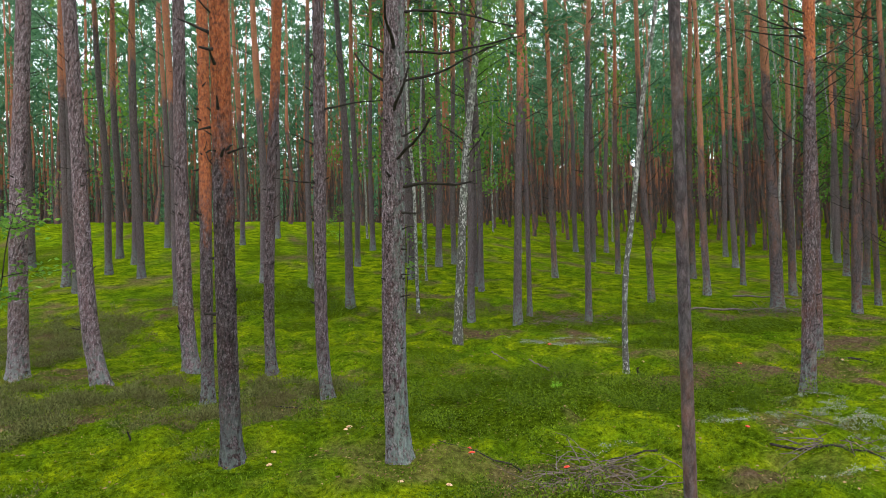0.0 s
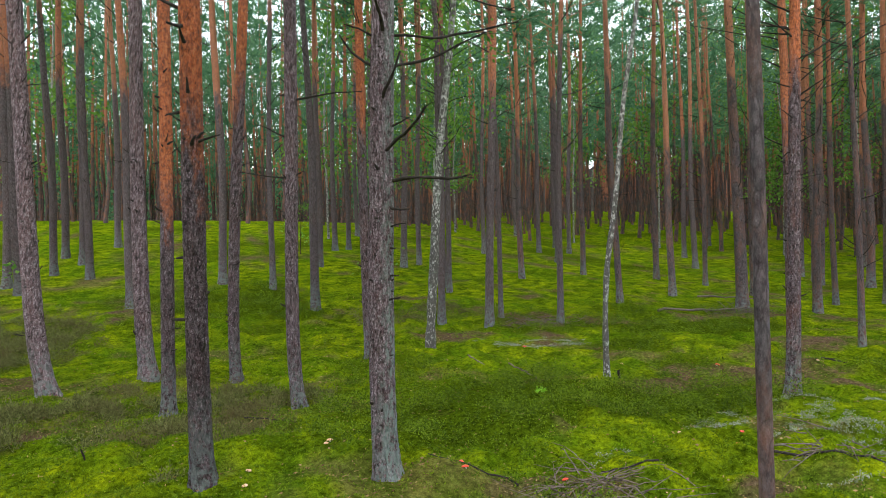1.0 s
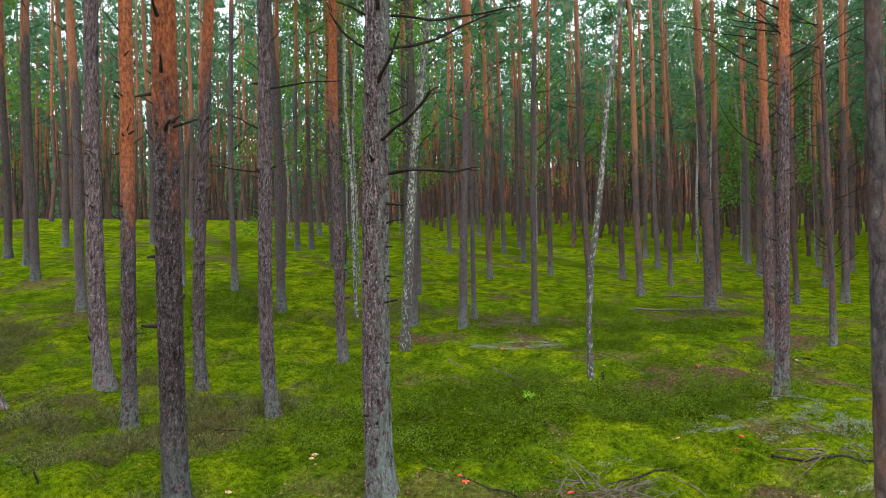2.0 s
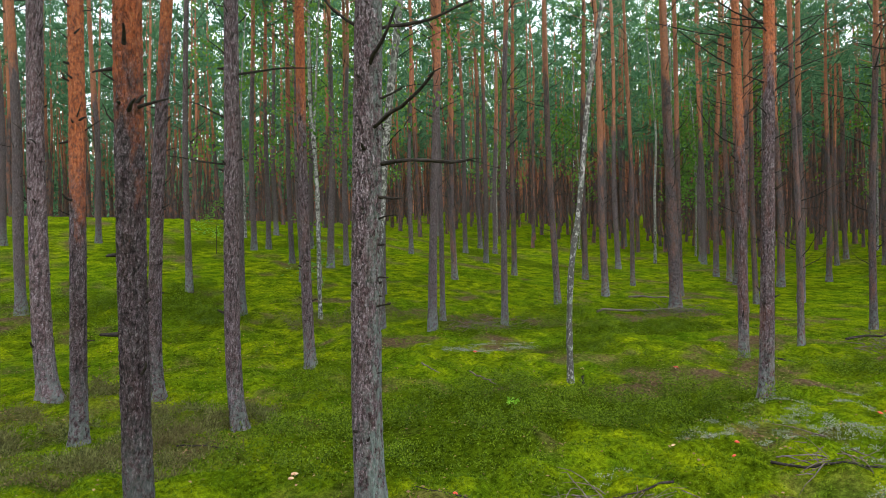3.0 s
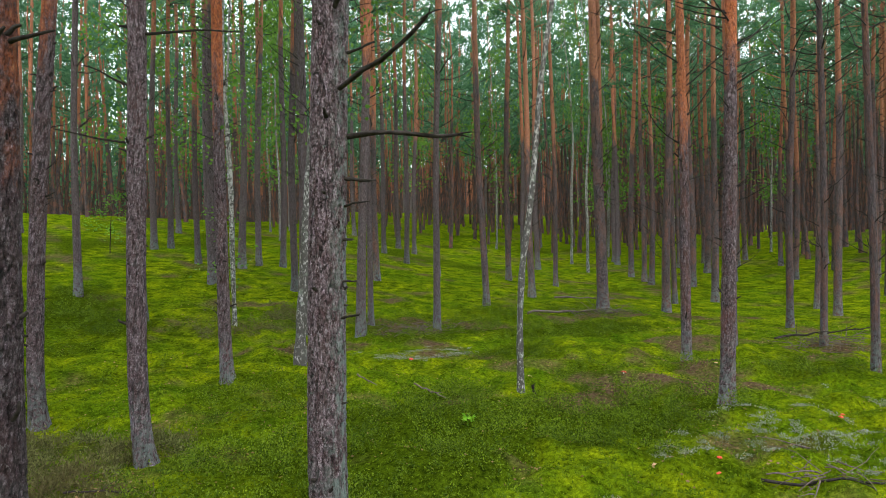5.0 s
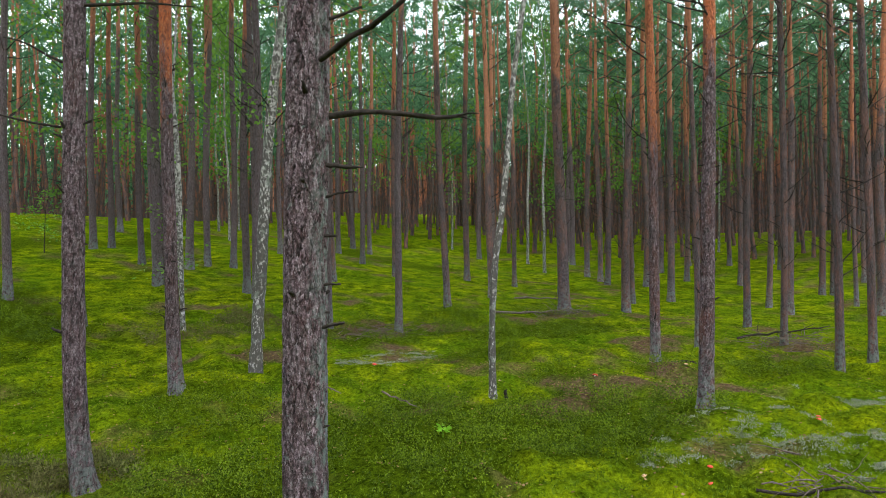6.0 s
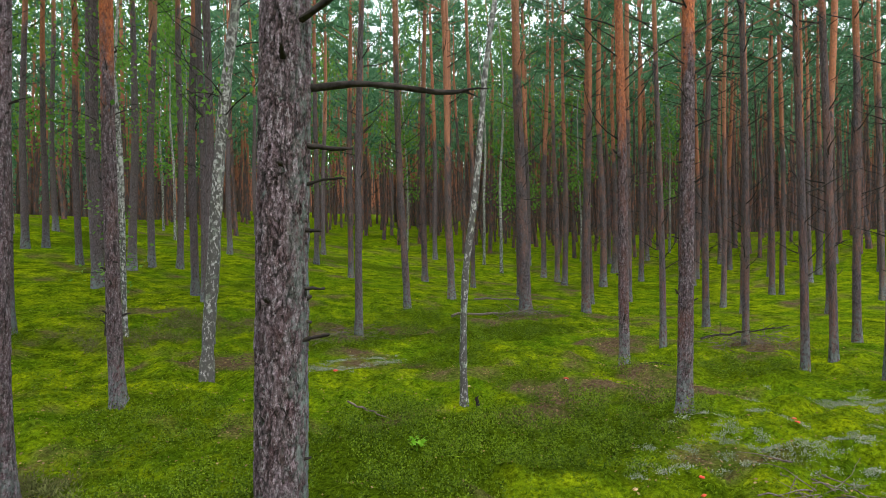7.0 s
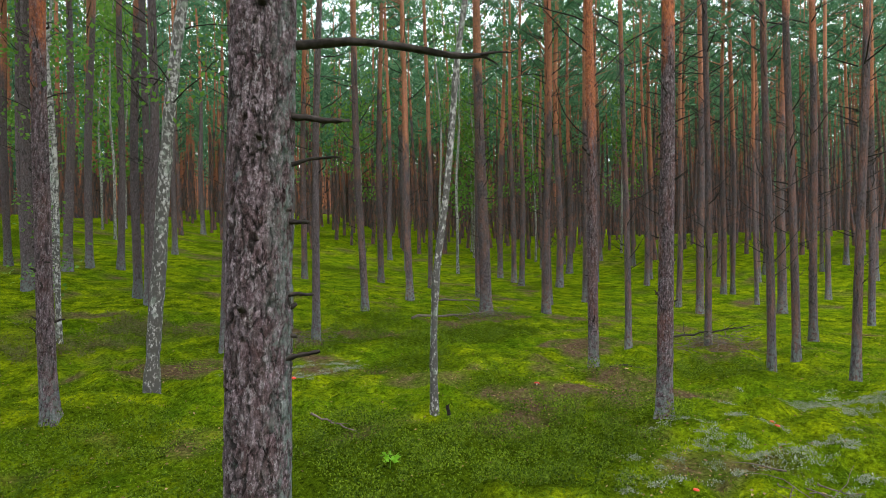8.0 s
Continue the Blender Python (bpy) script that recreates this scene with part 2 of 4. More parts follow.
        spots = ramp(n, l, noise_node(n, l, v, 17, 6, 0.7), (0.63, (0, 0, 0)), (0.69, (0.6, 0.6, 0.6)))
        c = mix(n, l, maths(n, l, "MAXIMUM", maths(n, l, "MULTIPLY", crust, facing), spots), c, (0.19, 0.25, 0.22))
    tone = n.new("ShaderNodeHueSaturation")
    l.new(maths(n, l, "MULTIPLY_ADD", maths(n, l, "FRACT", maths(n, l, "MULTIPLY", info.outputs["Random"], 17.3)), 0.45, 0.8), tone.inputs["Value"])
    l.new(c, tone.inputs["Color"])
    l.new(tone.outputs["Color"], bs.inputs["Base Color"])
    bs.inputs["Roughness"].default_value = 0.9
    bs.inputs["Specular IOR Level"].default_value = 0.2
    h = maths(n, l, "ADD", maths(n, l, "MULTIPLY", crack, 0.6), maths(n, l, "ADD", maths(n, l, "MULTIPLY", grain, 0.8), maths(n, l, "MULTIPLY", fine, 0.25)))
    bump(n, l, bs, maths(n, l, "ADD", h, maths(n, l, "MULTIPLY", mottle, 0.7)) if close else h, 1.0, relief * (1.6 if close else 1.0))
    return m


def noise_colour(n, l, vec, scale):
    t = n.new("ShaderNodeTexNoise")
    t.inputs["Scale"].default_value = scale
    l.new(vec, t.inputs["Vector"])
    return t.outputs["Color"]


def birch_material(name, dark_at, low=0.03):
    m, n, l, bs = nodes_of(name)
    co = coords(n)
    info = n.new("ShaderNodeObjectInfo")
    wide = n.new("ShaderNodeVectorMath")
    l.new(co, wide.inputs[0])
    l.new(info.outputs["Random"], wide.inputs[1])
    band = noise_node(n, l, stretched(n, l, wide.outputs["Vector"], (5, 5, 16)), 2.0, 4)
    blotch = noise_node(n, l, stretched(n, l, wide.outputs["Vector"], (20, 20, 11)), 1.6, 6, 0.7)
    white = ramp(n, l, band, (0.35, (0.14, 0.13, 0.115)), (0.5, (0.38, 0.365, 0.335)), (0.7, (0.55, 0.53, 0.50)))
    sep = n.new("ShaderNodeSeparateXYZ")
    l.new(co, sep.inputs["Vector"])
    dark = maths(n, l, "ADD", blotch, maths(n, l, "MULTIPLY", maths(n, l, "SUBTRACT", 2.4, sep.outputs["Z"], None, True), low))
    c = mix(n, l, ramp(n, l, dark, (dark_at, (0, 0, 0)), (dark_at + 0.06, (1, 1, 1))), white, (0.07, 0.064, 0.056))
    c = mix(n, l, ramp(n, l, noise_node(n, l, wide.outputs["Vector"], 9, 4), (0.55, (0, 0, 0)), (0.66, (0.55, 0.55, 0.55))), c, (0.24, 0.28, 0.22))
    l.new(c, bs.inputs["Base Color"])
    bs.inputs["Roughness"].default_value = 0.75
    bump(n, l, bs, blotch, 0.6, 0.01)
    return m


def plain_material(name, dark, pale, scale=30, rough=0.8, stretch=(1, 1, 1), relief=0.003):
    m, n, l, bs = nodes_of(name)
    f = noise_node(n, l, stretched(n, l, coords(n), stretch), scale, 4, 0.65)
    l.new(ramp(n, l, f, (0.3, dark), (0.7, pale)), bs.inputs["Base Color"])
    bs.inputs["Roughness"].default_value = rough
    bs.inputs["Specular IOR Level"].default_value = 0.12 if rough > 0.7 else 0.4
    bump(n, l, bs, f, 0.6, relief)
    return m


# backdrop colour: shade deep inside the wood painted as dark brown streaks
M_FAR = plain_material("far_wood_shade", (0.035, 0.032, 0.030), (0.10, 0.085, 0.078), 0.9, 0.95, (1, 1, 0.08), 0.1)
M_SOIL = soil_material()
M_BARK = bark_material("pine_bark", 5.3, 2.8, 0.012, False, 0.0, 1.35)
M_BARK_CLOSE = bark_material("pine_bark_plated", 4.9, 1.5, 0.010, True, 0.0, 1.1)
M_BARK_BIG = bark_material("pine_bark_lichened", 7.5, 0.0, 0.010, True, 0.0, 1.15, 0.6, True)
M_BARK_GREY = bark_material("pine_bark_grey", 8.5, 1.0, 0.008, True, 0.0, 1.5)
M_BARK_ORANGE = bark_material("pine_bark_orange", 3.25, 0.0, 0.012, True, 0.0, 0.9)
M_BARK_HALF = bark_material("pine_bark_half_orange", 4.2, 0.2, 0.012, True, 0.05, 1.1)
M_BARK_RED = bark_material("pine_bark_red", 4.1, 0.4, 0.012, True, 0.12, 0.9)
M_BARK_DRY = bark_material("pine_bark_reddish", 4.6, 2.5, 0.010, False, 0.25, 1.1)
M_BARK_FAR = bark_material("pine_bark_thin", 7.4, 3.0, 0.006, False, 0.45, 1.05)
M_BARK_THIN = bark_material("pine_bark_young", 4.0, 0.0, 0.004, False, 0.25, 0.9)
M_LITTER = leaf_material("dry_leaves", (0.12, 0.06, 0.03), (0.42, 0.30, 0.12), 0.8, 0.1, (0.25, 0.16, 0.10))
M_BIRCH = birch_material("birch_bark", 0.50, 0.05)
M_BIRCH_OLD = birch_material("birch_bark_dark", 0.445, 0.04)
M_DEAD = plain_material("dead_wood", (0.014, 0.011, 0.010), (0.055, 0.045, 0.038), 40)
M_CHAR = plain_material("charred_wood", (0.008, 0.007, 0.006), (0.035, 0.028, 0.024), 60)
M_GREYWOOD = plain_material("weathered_wood", (0.06, 0.045, 0.036), (0.20, 0.16, 0.13), 35)
M_NEEDLE = leaf_material("pine_needles", (0.045, 0.14, 0.070), (0.19, 0.37, 0.18), 0.55, 0.45)
M_NEEDLE_DRY = leaf_material("dry_twigs", (0.05, 0.033, 0.026), (0.12, 0.08, 0.06), 0.8, 0.1)
M_LEAF = leaf_material("birch_leaves", (0.09, 0.22, 0.03), (0.24, 0.44, 0.07), 0.45, 0.5)
M_SPRIG = leaf_material("bright_leaves", (0.22, 0.50, 0.03), (0.34, 0.62, 0.06), 0.45, 0.35, (0.2, 0.5, 0.03))
M_BILBERRY = leaf_material("bilberry_leaves", (0.030, 0.068, 0.004), (0.235, 0.345, 0.018), 0.5, 0.4)
M_HEATHER = leaf_material("heather_shoots", (0.035, 0.055, 0.012), (0.23, 0.25, 0.08), 0.7, 0.3, (0.12, 0.075, 0.040))
M_MOSS = leaf_material("moss_shoots", (0.045, 0.095, 0.005), (0.235, 0.33, 0.012), 0.8, 0.35, (0.045, 0.10, 0.008))
M_LICHEN = leaf_material("reindeer_lichen", (0.15, 0.175, 0.115), (0.44, 0.46, 0.36), 0.9, 0.15, (0.11, 0.14, 0.07))
M_RED = plain_material("red_cap", (0.55, 0.03, 0.015), (0.75, 0.10, 0.04), 25, 0.4)
M_TAN = plain_material("tan_cap", (0.50, 0.25, 0.12), (0.80, 0.55, 0.33), 25, 0.6)
M_PALE = plain_material("pale_flesh", (0.62, 0.58, 0.48), (0.82, 0.78, 0.68), 25, 0.7)


# ---- mesh makers ----
def mesh(name, verts, faces, mat, flat=False):
    me = bpy.data.meshes.new(name)
    me.from_pydata([tuple(map(float, v)) for v in verts] if not isinstance(verts, np.ndarray) else verts.tolist(), [], faces if not isinstance(faces, np.ndarray) else faces.tolist())
    me.materials.append(mat)
    if not flat:
        me.shade_smooth()
    return me


def part(name, me, parent, label=""):
    ob = new(name, me)
    ob.parent = parent
    return tagged(ob, label)


def thing(name, x, y, label, category, group="", sink=0.03, turn=0.0, z=None):
    e = new(name)
    e.empty_display_size = 0.2
    e.matrix_world = pose(x, y, float(floor_z(x, y)) - sink if z is None else z, 0, 0, turn)
    return tagged(e, label, category, group)


def tube(path, radii, sides=6, cap=True):
    """Verts and faces of a round, tapered limb along a path."""
    path = np.asarray(path, float)
    d = np.gradient(path, axis=0)
    d /= np.linalg.norm(d, axis=1)[:, None] + 1e-9
    ref = np.where(np.abs(d[:, 2:3]) > 0.9, [[1.0, 0, 0]], [[0, 0, 1.0]])
    a = np.cross(d, ref)
    a /= np.linalg.norm(a, axis=1)[:, None]
    b = np.cross(d, a)
    th = np.arange(sides) / sides * 2 * np.pi
    r = np.asarray(radii, float)[:, None, None]
    ring = path[:, None, :] + r * (np.cos(th)[None, :, None] * a[:, None, :] + np.sin(th)[None, :, None] * b[:, None, :])
    k = len(path)
    f = [(i * sides + j, i * sides + (j + 1) % sides, (i + 1) * sides + (j + 1) % sides, (i + 1) * sides + j) for i in range(k - 1) for j in range(sides)]
    if cap:
        f.append(tuple(range((k - 1) * sides, k * sides)))
    return ring.reshape(-1, 3), f


def merged(pieces):
    vs, fs, o = [], [], 0
    for v, f in pieces:
        vs.append(np.asarray(v, float))
        fs += [tuple(i + o for i in q) for q in f]
        o += len(v)
    return np.concatenate(vs), fs


def limb(rng, start, way, length, r0, droop=0.0, wobble=0.06, steps=6, sides=5, tip=0.3):
    """A crooked branch from a start along a way."""
    way = np.asarray(way, float) / np.linalg.norm(way)
    p, pts = np.asarray(start, float), [np.asarray(start, float)]
    for i in range(steps):
        way = way + rng.normal(0, wobble, 3) + np.array([0, 0, -droop / steps])
        way /= np.linalg.norm(way)
        p = p + way * length / steps
        pts.append(p)
    return tube(pts, np.linspace(r0, r0 * tip, steps + 1), sides)


def blades(centres, ways, length, width, rng):
    """Slim triangles, one for each centre, along its way: needles, shoots, blades."""
    n = len(centres)
    side = np.cross(ways, rng.normal(0, 1, (n, 3)))
    side /= np.linalg.norm(side, axis=1)[:, None] + 1e-9
    L, W = np.broadcast_to(length, n)[:, None], np.broadcast_to(width, n)[:, None]
    v = np.stack([centres - side * W / 2, centres + side * W / 2, centres + ways * L], 1).reshape(-1, 3)
    return v, np.arange(3 * n).reshape(-1, 3)


def leaves(centres, ways, length, width, rng):
    """Pointed leaves of two triangles, folded a little along the middle."""
    n = len(centres)
    side = np.cross(ways, rng.normal(0, 1, (n, 3)))
    side /= np.linalg.norm(side, axis=1)[:, None] + 1e-9
    up = np.cross(side, ways)
    L, W = np.broadcast_to(length, n)[:, None], np.broadcast_to(width, n)[:, None]
    mid = centres + ways * L * 0.45 + up * W * 0.12
    v = np.stack([centres, mid + side * W / 2, centres + ways * L, mid - side * W / 2], 1).reshape(-1, 3)
    o = np.arange(n)[:, None] * 4
    return v, np.concatenate([o + [0, 1, 2], o + [0, 2, 3]])


def unit(rng, n, up=0.0):
    v = rng.normal(0, 1, (n, 3))
    v[:, 2] += up
    return v / np.linalg.norm(v, axis=1)[:, None]
def big_mesh(name, v, f, mat, smooth_faces=False):
    """A mesh from arrays of triangles, quickly."""
    me = bpy.data.meshes.new(name)
    f = np.asarray(f, np.int32)
    me.vertices.add(len(v))
    me.vertices.foreach_set("co", np.asarray(v, np.float32).ravel())
    me.loops.add(f.size)
    me.loops.foreach_set("vertex_index", f.ravel())
    me.polygons.add(len(f))
    me.polygons.foreach_set("loop_start", np.arange(0, f.size, f.shape[1], dtype=np.int32))
    me.update(calc_edges=True)
    me.materials.append(mat)
    if smooth_faces:
        me.shade_smooth()
    return me


# ---- the forest floor ----
def graded(lo, near_lo, near_hi, hi, step):
    mid = np.arange(near_lo, near_hi, step)
    out = [near_hi]
    while out[-1] < hi:
        out.append(out[-1] + max(step, (out[-1] - near_hi) * 0.09 + step))
    left = [near_lo - step]
    while left[-1] > lo:
        left.append(left[-1] - max(step, (near_lo - left[-1]) * 0.12 + step))
    return np.concatenate([left[::-1], mid, out])


def build_floor():
    gx, gy = graded(-400, -5, 13, 500, 0.07), graded(-400, 1.5, 14, 500, 0.07)
    X, Y = np.meshgrid(gx, gy)
    Z = floor_z(X, Y)
    nx, ny = len(gx), len(gy)
    i = (np.arange(ny - 1)[:, None] * nx + np.arange(nx - 1)[None, :]).ravel()
    me = big_mesh("ground", np.stack([X.ravel(), Y.ravel(), Z.ravel()], 1), np.stack([i, i + 1, i + nx + 1, i + nx], 1), M_SOIL, True)
    bil, hea, lic, lit = cover(X.ravel(), Y.ravel())
    col = me.color_attributes.new("cover", "FLOAT_COLOR", "POINT")
    col.data.foreach_set("color", np.stack([bil, hea, lit, np.ones_like(lit)], 1).astype(np.float32).ravel())
    return tagged(new("ground", me), "mossy green forest floor with brown needle litter", "ground", kind="structure")


build_floor()


# ---- pines ----
def trunk_radius(z, d, height):
    top = np.clip(1 - z / height, 0.02, 1) ** 0.75 / (1 - 1.3 / height) ** 0.75
    return d / 2 * (top + 0.38 * np.exp(-np.maximum(z, 0) / 0.13))


def plates(theta, z, r, across, tall, rng):
    """Height of bark plates on a trunk: cells with sunk joints, 0 to 1, and a step for each plate."""
    nu = max(8, int(round(2 * np.pi * r / across)))
    rows = int(z.max() / tall) + 4
    jit, step = rng.random((nu, rows, 2)), rng.random((nu, rows))
    arc = theta * r
    u = theta / (2 * np.pi) * nu + 0.9 * (lattice(arc, z, 0.045, 41) - 0.5) + 0.5 * (lattice(arc, z, 0.012, 42) - 0.5)
    v = z / tall + 0.7 * (lattice(arc, z, 0.02, 43) - 0.5) + 1
    iu, iv = np.floor(u).astype(int), np.floor(v).astype(int)
    d1, d2, best, drop = np.full(u.shape, 9.0), np.full(u.shape, 9.0), np.zeros(u.shape), np.zeros(u.shape)
    for a in (-1, 0, 1):
        for b in (-1, 0, 1):
            cu, cv = (iu + a) % nu, np.clip(iv + b, 0, rows - 1)
            d = np.hypot(iu + a + jit[cu, cv, 0] - u, iv + b + jit[cu, cv, 1] - v)
            near = d < d1
            d2 = np.where(near, d1, np.minimum(d2, d))
            best = np.where(near, step[cu, cv], best)
            drop = np.where(near, iv + b + jit[cu, cv, 1] - v, drop)
            d1 = np.minimum(d1, d)
    return smooth((d2 - d1) / 0.10) * (0.45 + 0.55 * best) + 0.30 * smooth((d2 - d1) / 0.1) * np.clip(drop, -0.6, 0.6), best, smooth((d2 - d1) / 0.26)


def trunk_mesh(name, d, height, lean, mat, sides, fine, dz, relief, rng, bend=0.0, foot=(0.0, 0.0), across=0.03, tall=0.06):
    """A tapered trunk with flared foot; below the height fine its bark plates are modelled."""
    z = np.concatenate([np.arange(-0.12, fine, dz), np.linspace(fine, height, 14)])
    th = np.arange(sides) / sides * 2 * np.pi
    T, Z = np.meshgrid(th, z)
    r = trunk_radius(Z, d, height) * (1 + 0.05 * np.sin(2 * T + rng.random() * 6 + Z * 0.7) + 0.03 * np.sin(3 * T + Z * 1.7) + 0.13 * np.exp(-np.maximum(Z, 0) / 0.1) * np.sin(5 * T + rng.random() * 6))
    if relief:
        fade = np.clip((fine + 0.5 - Z) / 1.5, 0, 1)
        high, tint, joint = plates(T, Z + 0.2, d / 2, across, tall, rng)
        if sides > 20:
            flake, tint, edge = plates(T, Z + 0.2, d / 2, across * 0.5, tall * 0.42, rng)
            high = 0.8 * high + 0.3 * flake * smooth(joint * 2)
            joint = np.minimum(joint, 0.25 + 0.75 * edge)
        r = r + relief * (high - 0.75) * fade
    ph = rng.random(2) * 6
    ax = lean[0] * Z + bend * np.sin(Z * 0.55 + ph[0]) * np.clip(Z / 3, 0, 1) + foot[0] * np.exp(-np.maximum(Z, 0) / 0.55)
    ay = lean[1] * Z + bend * np.sin(Z * 0.5 + ph[1]) * np.clip(Z / 3, 0, 1) + foot[1] * np.exp(-np.maximum(Z, 0) / 0.55)
    v = np.stack([ax + r * np.cos(T), ay + r * np.sin(T), Z], -1).reshape(-1, 3)
    k = len(z)
    i, j = np.meshgrid(np.arange(k - 1), np.arange(sides), indexing="ij")
    a, b = (i * sides + j).ravel(), (i * sides + (j + 1) % sides).ravel()
    me = big_mesh(name, v, np.stack([a, b, b + sides, a + sides], 1), mat, sides < 80)
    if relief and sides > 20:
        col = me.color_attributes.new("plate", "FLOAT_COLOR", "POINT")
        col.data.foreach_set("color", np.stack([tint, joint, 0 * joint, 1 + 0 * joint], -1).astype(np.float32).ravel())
    return me


def crown_arrays(rng, start, height, reach, limbs, clumps, needles, size, wide=1.0):
    """Limbs and needle tufts of a pine crown, about the trunk's axis."""
    wood, cs, ws = [], [], []
    for i in range(limbs):
        f = (i + rng.random()) / limbs
        z = start + (height - start) * f ** 0.85
        a = rng.random() * 2 * np.pi
        ln = reach * (0.45 + 0.75 * rng.random()) * (1 - 0.65 * f) * (0.55 + 0.45 * min(1, f * 5))
        way = np.array([math.cos(a), math.sin(a), 0.1 + 0.7 * f + 0.25 * rng.random()])
        way /= np.linalg.norm(way)
        end = np.array([0, 0, z]) + way * ln
        wood.append(limb(rng, (0, 0, z), way, ln, 0.022 * (1.2 - f), -0.15, 0.08, 2, 3))
        across = np.array([-way[1], way[0], 0.0])
        for _ in range(clumps):
            g = 0.3 + 0.75 * rng.random()
            off = across * rng.normal(0, 0.24) * ln * g + np.array([0, 0, rng.normal(0.05, 0.05)])
            w = way * 0.7 + across * rng.normal(0, 0.6) + unit(rng, needles, 0.35) * 0.75
            w /= np.linalg.norm(w, axis=1)[:, None]
            cs.append(np.array([0, 0, z]) + way * ln * g + off + rng.normal(0, 1, (needles, 3)) * (size * 0.28, size * 0.28, size * 0.12))
            ws.append(w)
    cs, ws = np.concatenate(cs), np.concatenate(ws)
    return merged(wood), blades(cs, ws, size * (0.7 + 0.6 * rng.random(len(cs))), size * wide * (0.10 + 0.08 * rng.random(len(cs))), rng)


def dead_limbs(rng, d, height, lo, hi, gap, longest, lean=(0, 0), sides=3):
    """Dry whorl branches and stubs below the crown."""
    out, z = [], lo
    while z < hi:
        for _ in range(rng.integers(1, 4)):
            a = rng.random() * 2 * np.pi
            zz = z + rng.normal(0, 0.05)
            r = trunk_radius(np.array(zz), d, height) * 0.7
            grow = min(1, 0.3 + 1.2 * (zz - lo) / max(1, hi - lo))
            ln = longest * grow * rng.random() ** 1.2 + 0.05
            out.append(limb(rng, (lean[0] * zz + r * math.cos(a), lean[1] * zz + r * math.sin(a), zz), (math.cos(a), math.sin(a), 0.25 + 0.4 * rng.random()), ln, 0.006 + 0.007 * min(1, ln), -0.25, 0.13, 4, sides, 0.25))
        z += gap * (0.6 + 0.8 * rng.random())
    return out


def variant(seed, start, height, dry, needles=9, longest=1.6):
    """Shared meshes of one shape of pine, its trunk 0.16 m thick, to be scaled."""
    rng = np.random.default_rng(seed)
    tr = trunk_mesh("trunk", 0.16, height, (0, 0), M_BARK_DRY if dry else M_BARK, 10, 8.0, 0.5, 0.004, rng, 0.05, (0, 0), 0.07, 0.25)
    dead = dead_limbs(rng, 0.16, height, 1.2 if dry else 2.6, start + 1.5, 0.28 if dry else 0.42, longest)
    dead.sort(key=lambda q: -np.ptp(q[0], axis=0).max())
    rest = merged(dead[12:])
    (wv, wf), (nv, nf) = crown_arrays(rng, start, height, 2.2, 20 if dry else 38, 7, needles, 0.34)
    return {"trunk": tr, "dead": [mesh("dead_branch", v, f, M_DEAD) for v, f in dead[:12]], "all": mesh("dry_growth", *merged(dead), M_DEAD), "rest": mesh("dry_growth", *rest, M_DEAD), "limbs": mesh("crown_wood", wv, wf, M_BARK), "needles": big_mesh("crown", nv, nf, M_NEEDLE), "height": height}


VARIANTS = [variant(21 + i, st, h, dry) for i, (st, h, dry) in enumerate([(8.2, 17.0, False), (9.2, 18.0, False), (7.4, 16.0, False), (8.8, 17.5, True), (6.6, 15.5, True), (7.0, 13.2, True), (5.6, 15.0, False), (6.4, 16.0, False), (6.4, 12.0, True)])]
PINE = "slender pine with grey bark turning orange higher up"
DRY = "slender reddish-brown pine with many dry dead branches"
pick = random.Random(5)


def crown_of(e, v, twist, at=(0, 0, 0)):
    for key, name in (("limbs", "crown_wood"), ("needles", "crown")):
        ob = tagged(part(name, v[key], e), kind="stuff")
        ob.rotation_euler[2], ob.location = twist, at


def pine(x, y, d, lx=0.0, ly=0.0, dry=None, split=True):
    """A pine among many: shared shapes, scaled to its trunk's thickness and tilted by its lean."""
    dry = (x > 8 and y < 17) if dry is None else dry
    v = VARIANTS[pick.choice((3, 4, 5) if dry else (0, 1, 2)) if split else pick.choice((5, 8, 5) if dry else (6, 7, 2))]
    e = thing("pine_tree", x, y, DRY if dry else PINE, "tree", "pines of the forest")
    e.matrix_world = e.matrix_world @ Matrix(((1, 0, lx, 0), (0, 1, ly, 0), (-lx, -ly, 1, 0), (0, 0, 0, 1))).normalized()
    twist, wide = pick.uniform(0, 6.28), d / 0.16
    tr = part("trunk", v["trunk"], e)
    tr.rotation_euler[2], tr.scale = twist, (wide, wide, 1)
    if split:
        for me in v["dead"]:
            part("dead_branch", me, e).rotation_euler[2] = twist
    tagged(part("dry_growth", v["rest"] if split else v["all"], e, "dry dark dead twigs"), kind="stuff").rotation_euler[2] = twist
    crown_of(e, v, twist)
    return e


